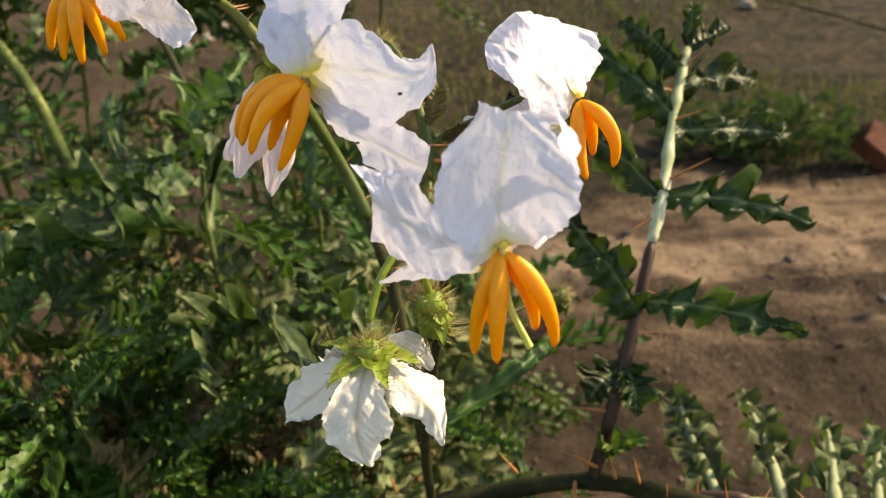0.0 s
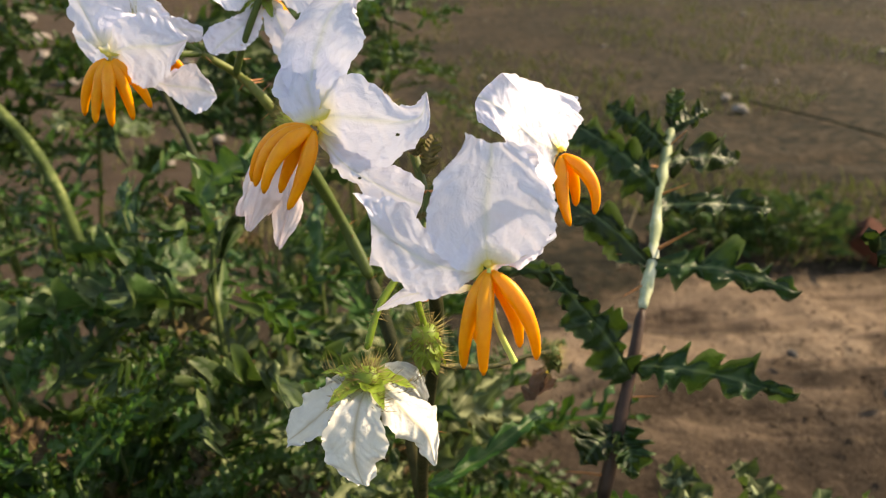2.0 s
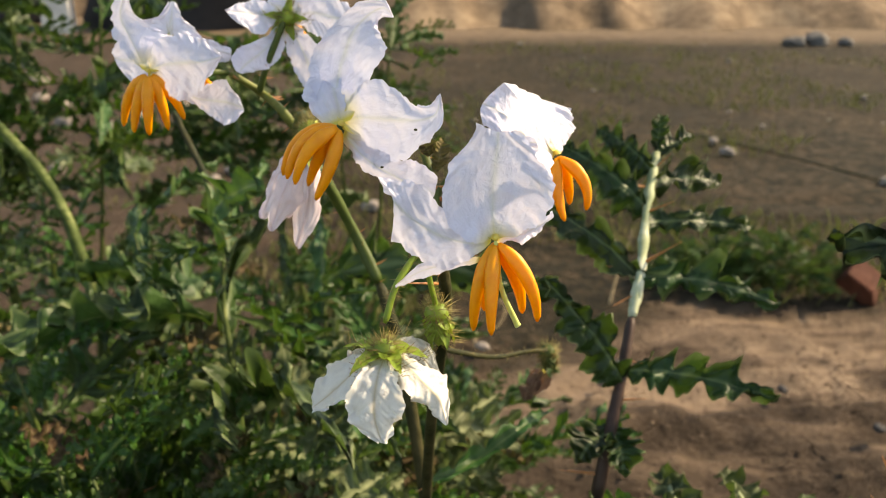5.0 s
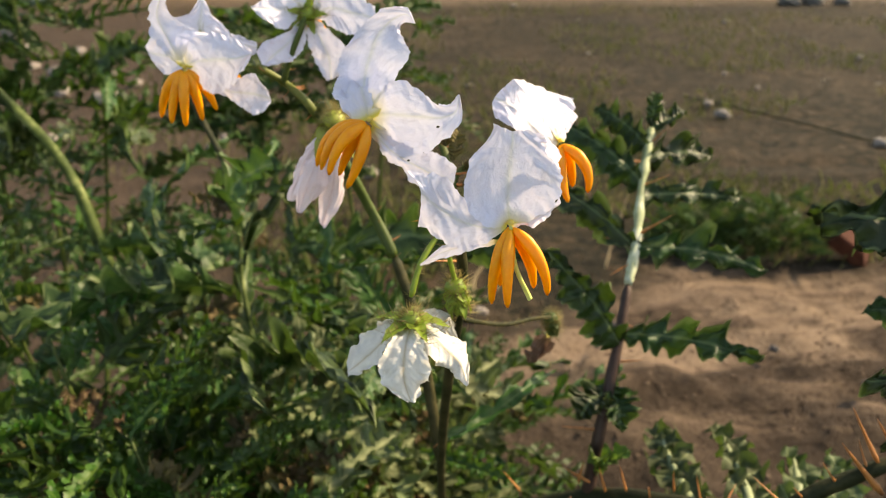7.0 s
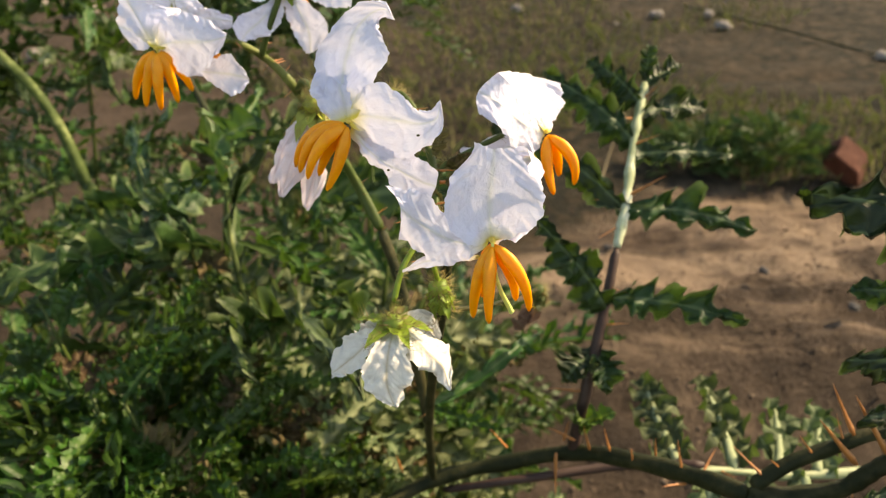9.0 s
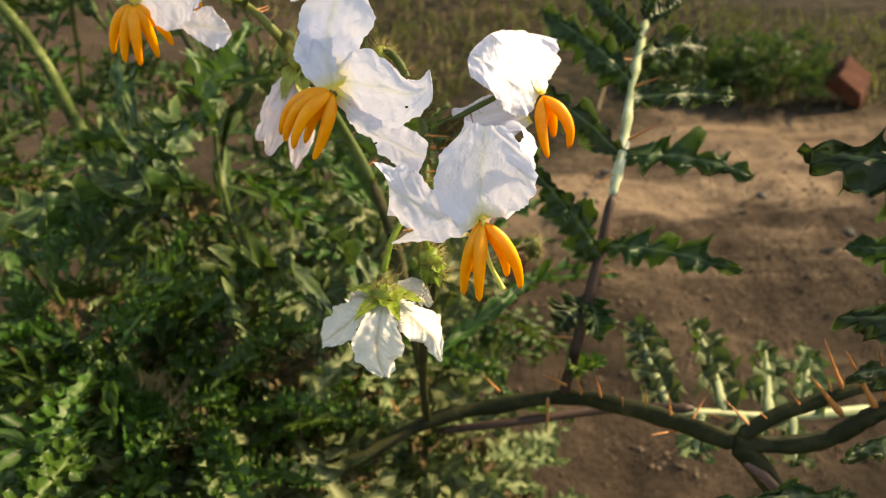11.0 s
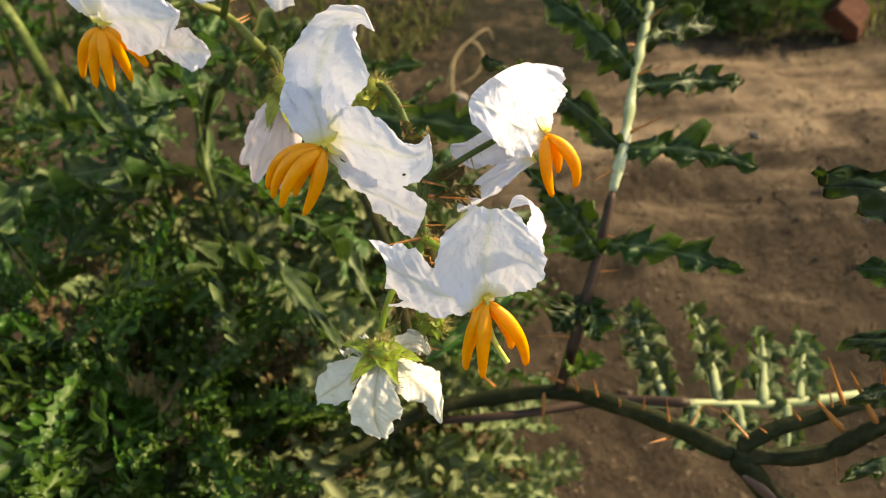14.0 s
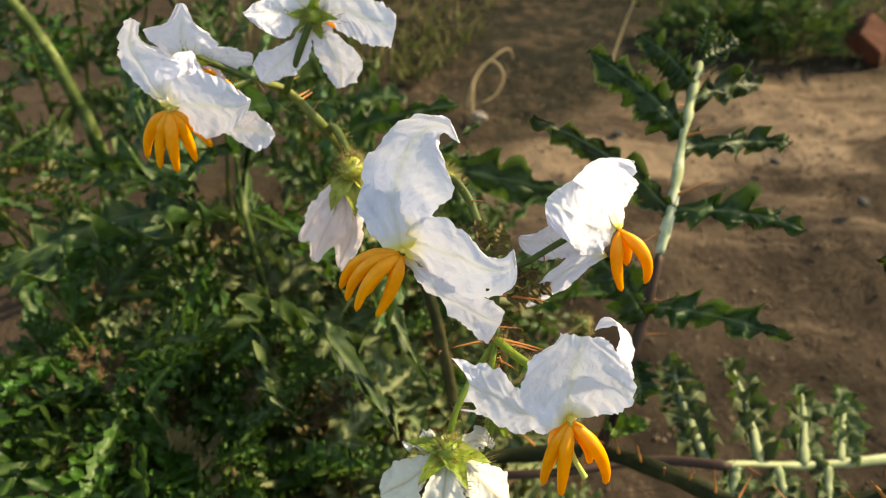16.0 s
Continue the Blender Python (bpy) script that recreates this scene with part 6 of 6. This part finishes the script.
def brick():
    bm = bmesh.new()
    bmesh.ops.create_cube(bm, size=1.0)
    bmesh.ops.scale(bm, vec=(0.12, 0.07, 0.05), verts=bm.verts)
    for v in bm.verts:
        if v.co.x > 0 and v.co.z > 0:
            v.co.x -= 0.05
    bmesh.ops.bevel(bm, geom=bm.edges[:], offset=0.003, segments=1, affect="EDGES")
    bmesh.ops.subdivide_edges(bm, edges=bm.edges[:], cuts=2, use_grid_fill=True)
    for v in bm.verts:
        v.co += v.co.normalized() * 0.004 * noise.noise(v.co * 40)
    me = bpy.data.meshes.new("brick")
    bm.to_mesh(me)
    bm.free()
    return solid("brick", me, BRICK, pose(0.985, 1.565, 0.025, 30, 34, -20), "broken red brick lying tilted on the soil", "brick")


brick()
LUMPS = [blob(1.0, (1, 0.8, 0.55), 0.35, k) for k in range(5)]


def stone(x, y, r, mat, k, label, group="", sq=1.0):
    me = LUMPS[k % 5] if mat is STONE_PALE else LUMPS[k % 5].copy()
    if me.materials and me.materials[0] is not mat:
        me.materials.clear()
    return solid("stone", me, mat, pose(x, y, r * 0.2, 0, 0, k * 47) @ Matrix.Diagonal((r, r, r * sq, 1)), label, "stone", group)


for k, (x, y, r) in enumerate(((0.936, 3.1, 0.03), (1.153, 3.11, 0.024), (1.55, 2.49, 0.03), (1.16, 1.64, 0.025), (-0.21, 2.19, 0.03), (-2.39, 4.53, 0.06), (-1.91, 3.83, 0.05), (-1.7, 3.4, 0.055), (-1.43, 3.24, 0.06), (-2.12, 4.02, 0.04), (-2.06, 4.46, 0.05), (-1.37, 2.6, 0.03), (-2.86, 5.28, 0.07), (-1.42, 3.57, 0.035))):
    stone(x, y, r, STONE_PALE, k, "pale stone lying on thin turf", "pale stones on the turf")
rng = random.Random(9)
for k in range(32):
    x, y = rng.uniform(-3.2, -0.5), rng.uniform(2.2, 5.8)
    stone(x, y, rng.uniform(0.01, 0.036), STONE_PALE, k, "pale piece of rubble on bare ground", "pale rubble")
for k in range(60):
    stone(rng.uniform(-0.2, 5), rng.uniform(2.7, 7.0), 0.006 + 0.026 * rng.random() ** 2, STONE_PALE, k, "pale stone lying on thin turf", "pale stones on the turf")
for k in range(6):
    stone(rng.uniform(0.15, 1.2), rng.uniform(0.6, 1.5), rng.uniform(0.006, 0.012), STONE_DARK, k, "small dark clod on bare soil", "clods on the soil")
for k, (x, y, r) in enumerate(((3.15, 6.9, 0.1), (3.38, 7.0, 0.13), (3.62, 6.95, 0.08))):
    stone(x, y, r, STONE_GREY, k, "weathered grey boulder at the foot of the bank", "boulders at the bank")

post = solid("post", mesh_of("post", *(lambda w, h: ([(sx * w * t, sy * w * t, z) for z, t in ((-0.1, 1.0), (h, 0.92), (h + 0.03, 0.7)) for sx, sy in ((-1, -1), (1, -1), (1, 1), (-1, 1))],
             [(4 * a + b, 4 * a + (b + 1) % 4, 4 * a + 4 + (b + 1) % 4, 4 * a + 4 + b) for a in (0, 1) for b in range(4)] + [(8, 9, 10, 11)]))(0.13, 1.3)), CONCRETE,
             pose(-3.75, 7.75, 0, 0, 0, 12), "weathered grey concrete post", "post")
for p in post.data.polygons:
    p.use_smooth = False
for k, (x, y, w) in enumerate(((-5.2, 8.9, 0.9), (-2.75, 8.3, 0.85))):
    solid("tarpaulin", blob(1.0, (w, 0.5, 0.75), 0.25, 30 + k), TARP, pose(x, y, 0.3), "heap under a dark sheet, before the bank", "heap", "dark heaps")

# a loop of dry stalk with a scrap of pale litter
for k, pts in enumerate(([(0.06, 1.33, 0.0), (0.075, 1.36, 0.05), (0.11, 1.39, 0.075), (0.135, 1.37, 0.055), (0.12, 1.34, 0.03), (0.09, 1.32, 0.02)],
                         [(0.07, 1.3, 0.0), (0.08, 1.37, 0.05), (0.14, 1.42, 0.085), (0.16, 1.43, 0.06)], [(0.38, 1.5, 0.0), (0.41, 1.56, 0.06), (0.45, 1.62, 0.14)])):
    solid("dry_stalk", tube(pts, 0.003, 0.0015, 8, 7), STRAW, Matrix(), "curled dry straw-coloured stalk on the ground", "stalk", "dry stalks")
solid("stick", tube([(1.10, 3.27, 0.0), (1.35, 2.85, 0.006), (1.55, 2.52, 0.0)], 0.006, 0.004, 8, 7, 0.2, 3), STEM_DARK, Matrix(), "thin dark stick lying on the turf", "stick")
stone(0.085, 1.3, 0.015, STONE_PALE, 3, "crumpled pale scrap lying by a dry stalk")


def turf():
    """Short dry grass, past counting."""
    rng = random.Random(77)
    verts, faces, uvs = [], [], []
    for _ in range(16000):
        y = 1.45 + 5.5 * rng.random() ** 1.6
        x = rng.uniform(-0.6, 0.75) * y + 0.35 * rng.uniform(-1, 1) + 0.25 * y
        if y + max(0.0, 0.55 - x) * 0.75 < 1.5 + 0.1 * rng.random():
            continue
        if noise.noise(Vector((x * 1.3, y * 1.3, 4))) < -0.05:
            continue
        h, w, a = 0.01 + 0.04 * rng.random() ** 2, rng.uniform(0.0014, 0.0045), rng.uniform(0, 6.283)
        dx, dy = math.cos(a), math.sin(a)
        k = len(verts)
        bend = rng.uniform(0.3, 1.2) * h
        verts += [(x - dy * w, y + dx * w, -0.012), (x + dy * w, y - dx * w, -0.012), (x + dx * bend * 0.4, y + dy * bend * 0.4, h * 0.6), (x + dx * bend, y + dy * bend, h)]
        uvs += [(0, 0.2), (0, 0.8), (0.6, 0.4), (1, 0.45)]
        faces += [(k, k + 1, k + 2), (k + 2, k + 1, k + 3)]
    solid("grass", mesh_of("grass", verts, faces, uvs), GRASS, Matrix(), "short thin dry grass on bare ground", "grass", kind="stuff")


def ground_height(x, y):
    p = Vector((x, y, 0))
    near = math.exp(-max(0.0, math.hypot(x - 0.5, y - 1.1) - 1.6) * 0.8)
    return soil_height(p) * near - 0.012


def crumbs():
    """Loose crumbs and grit of soil, past counting."""
    rng = random.Random(78)
    verts, faces = [], []
    for _ in range(9000):
        y = rng.uniform(0.45, 1.55)
        x = rng.uniform(-0.35, 1.25) * (0.3 + 0.6 * y) + 0.1
        r = 0.0012 + 0.0045 * rng.random() ** 4
        k = len(verts)
        z = ground_height(x, y)
        for q in ((1, 0, 0), (-1, 0, 0), (0, 1, 0), (0, -1, 0), (0, 0, 1), (0, 0, -0.6)):
            verts.append((x + r * (q[0] + rng.uniform(-0.4, 0.4)), y + r * (q[1] + rng.uniform(-0.4, 0.4)), z + r * 0.75 * (q[2] + rng.uniform(-0.3, 0.3))))
        faces += [(k, k + 2, k + 4), (k + 2, k + 1, k + 4), (k + 1, k + 3, k + 4), (k + 3, k, k + 4), (k + 2, k, k + 5), (k + 1, k + 2, k + 5), (k + 3, k + 1, k + 5), (k, k + 3, k + 5)]
    solid("soil_crumbs", mesh_of("crumbs", verts, faces), CRUMB, Matrix(), "loose crumbs of dry brown soil on the ground", "soil", kind="stuff")


turf()
crumbs()
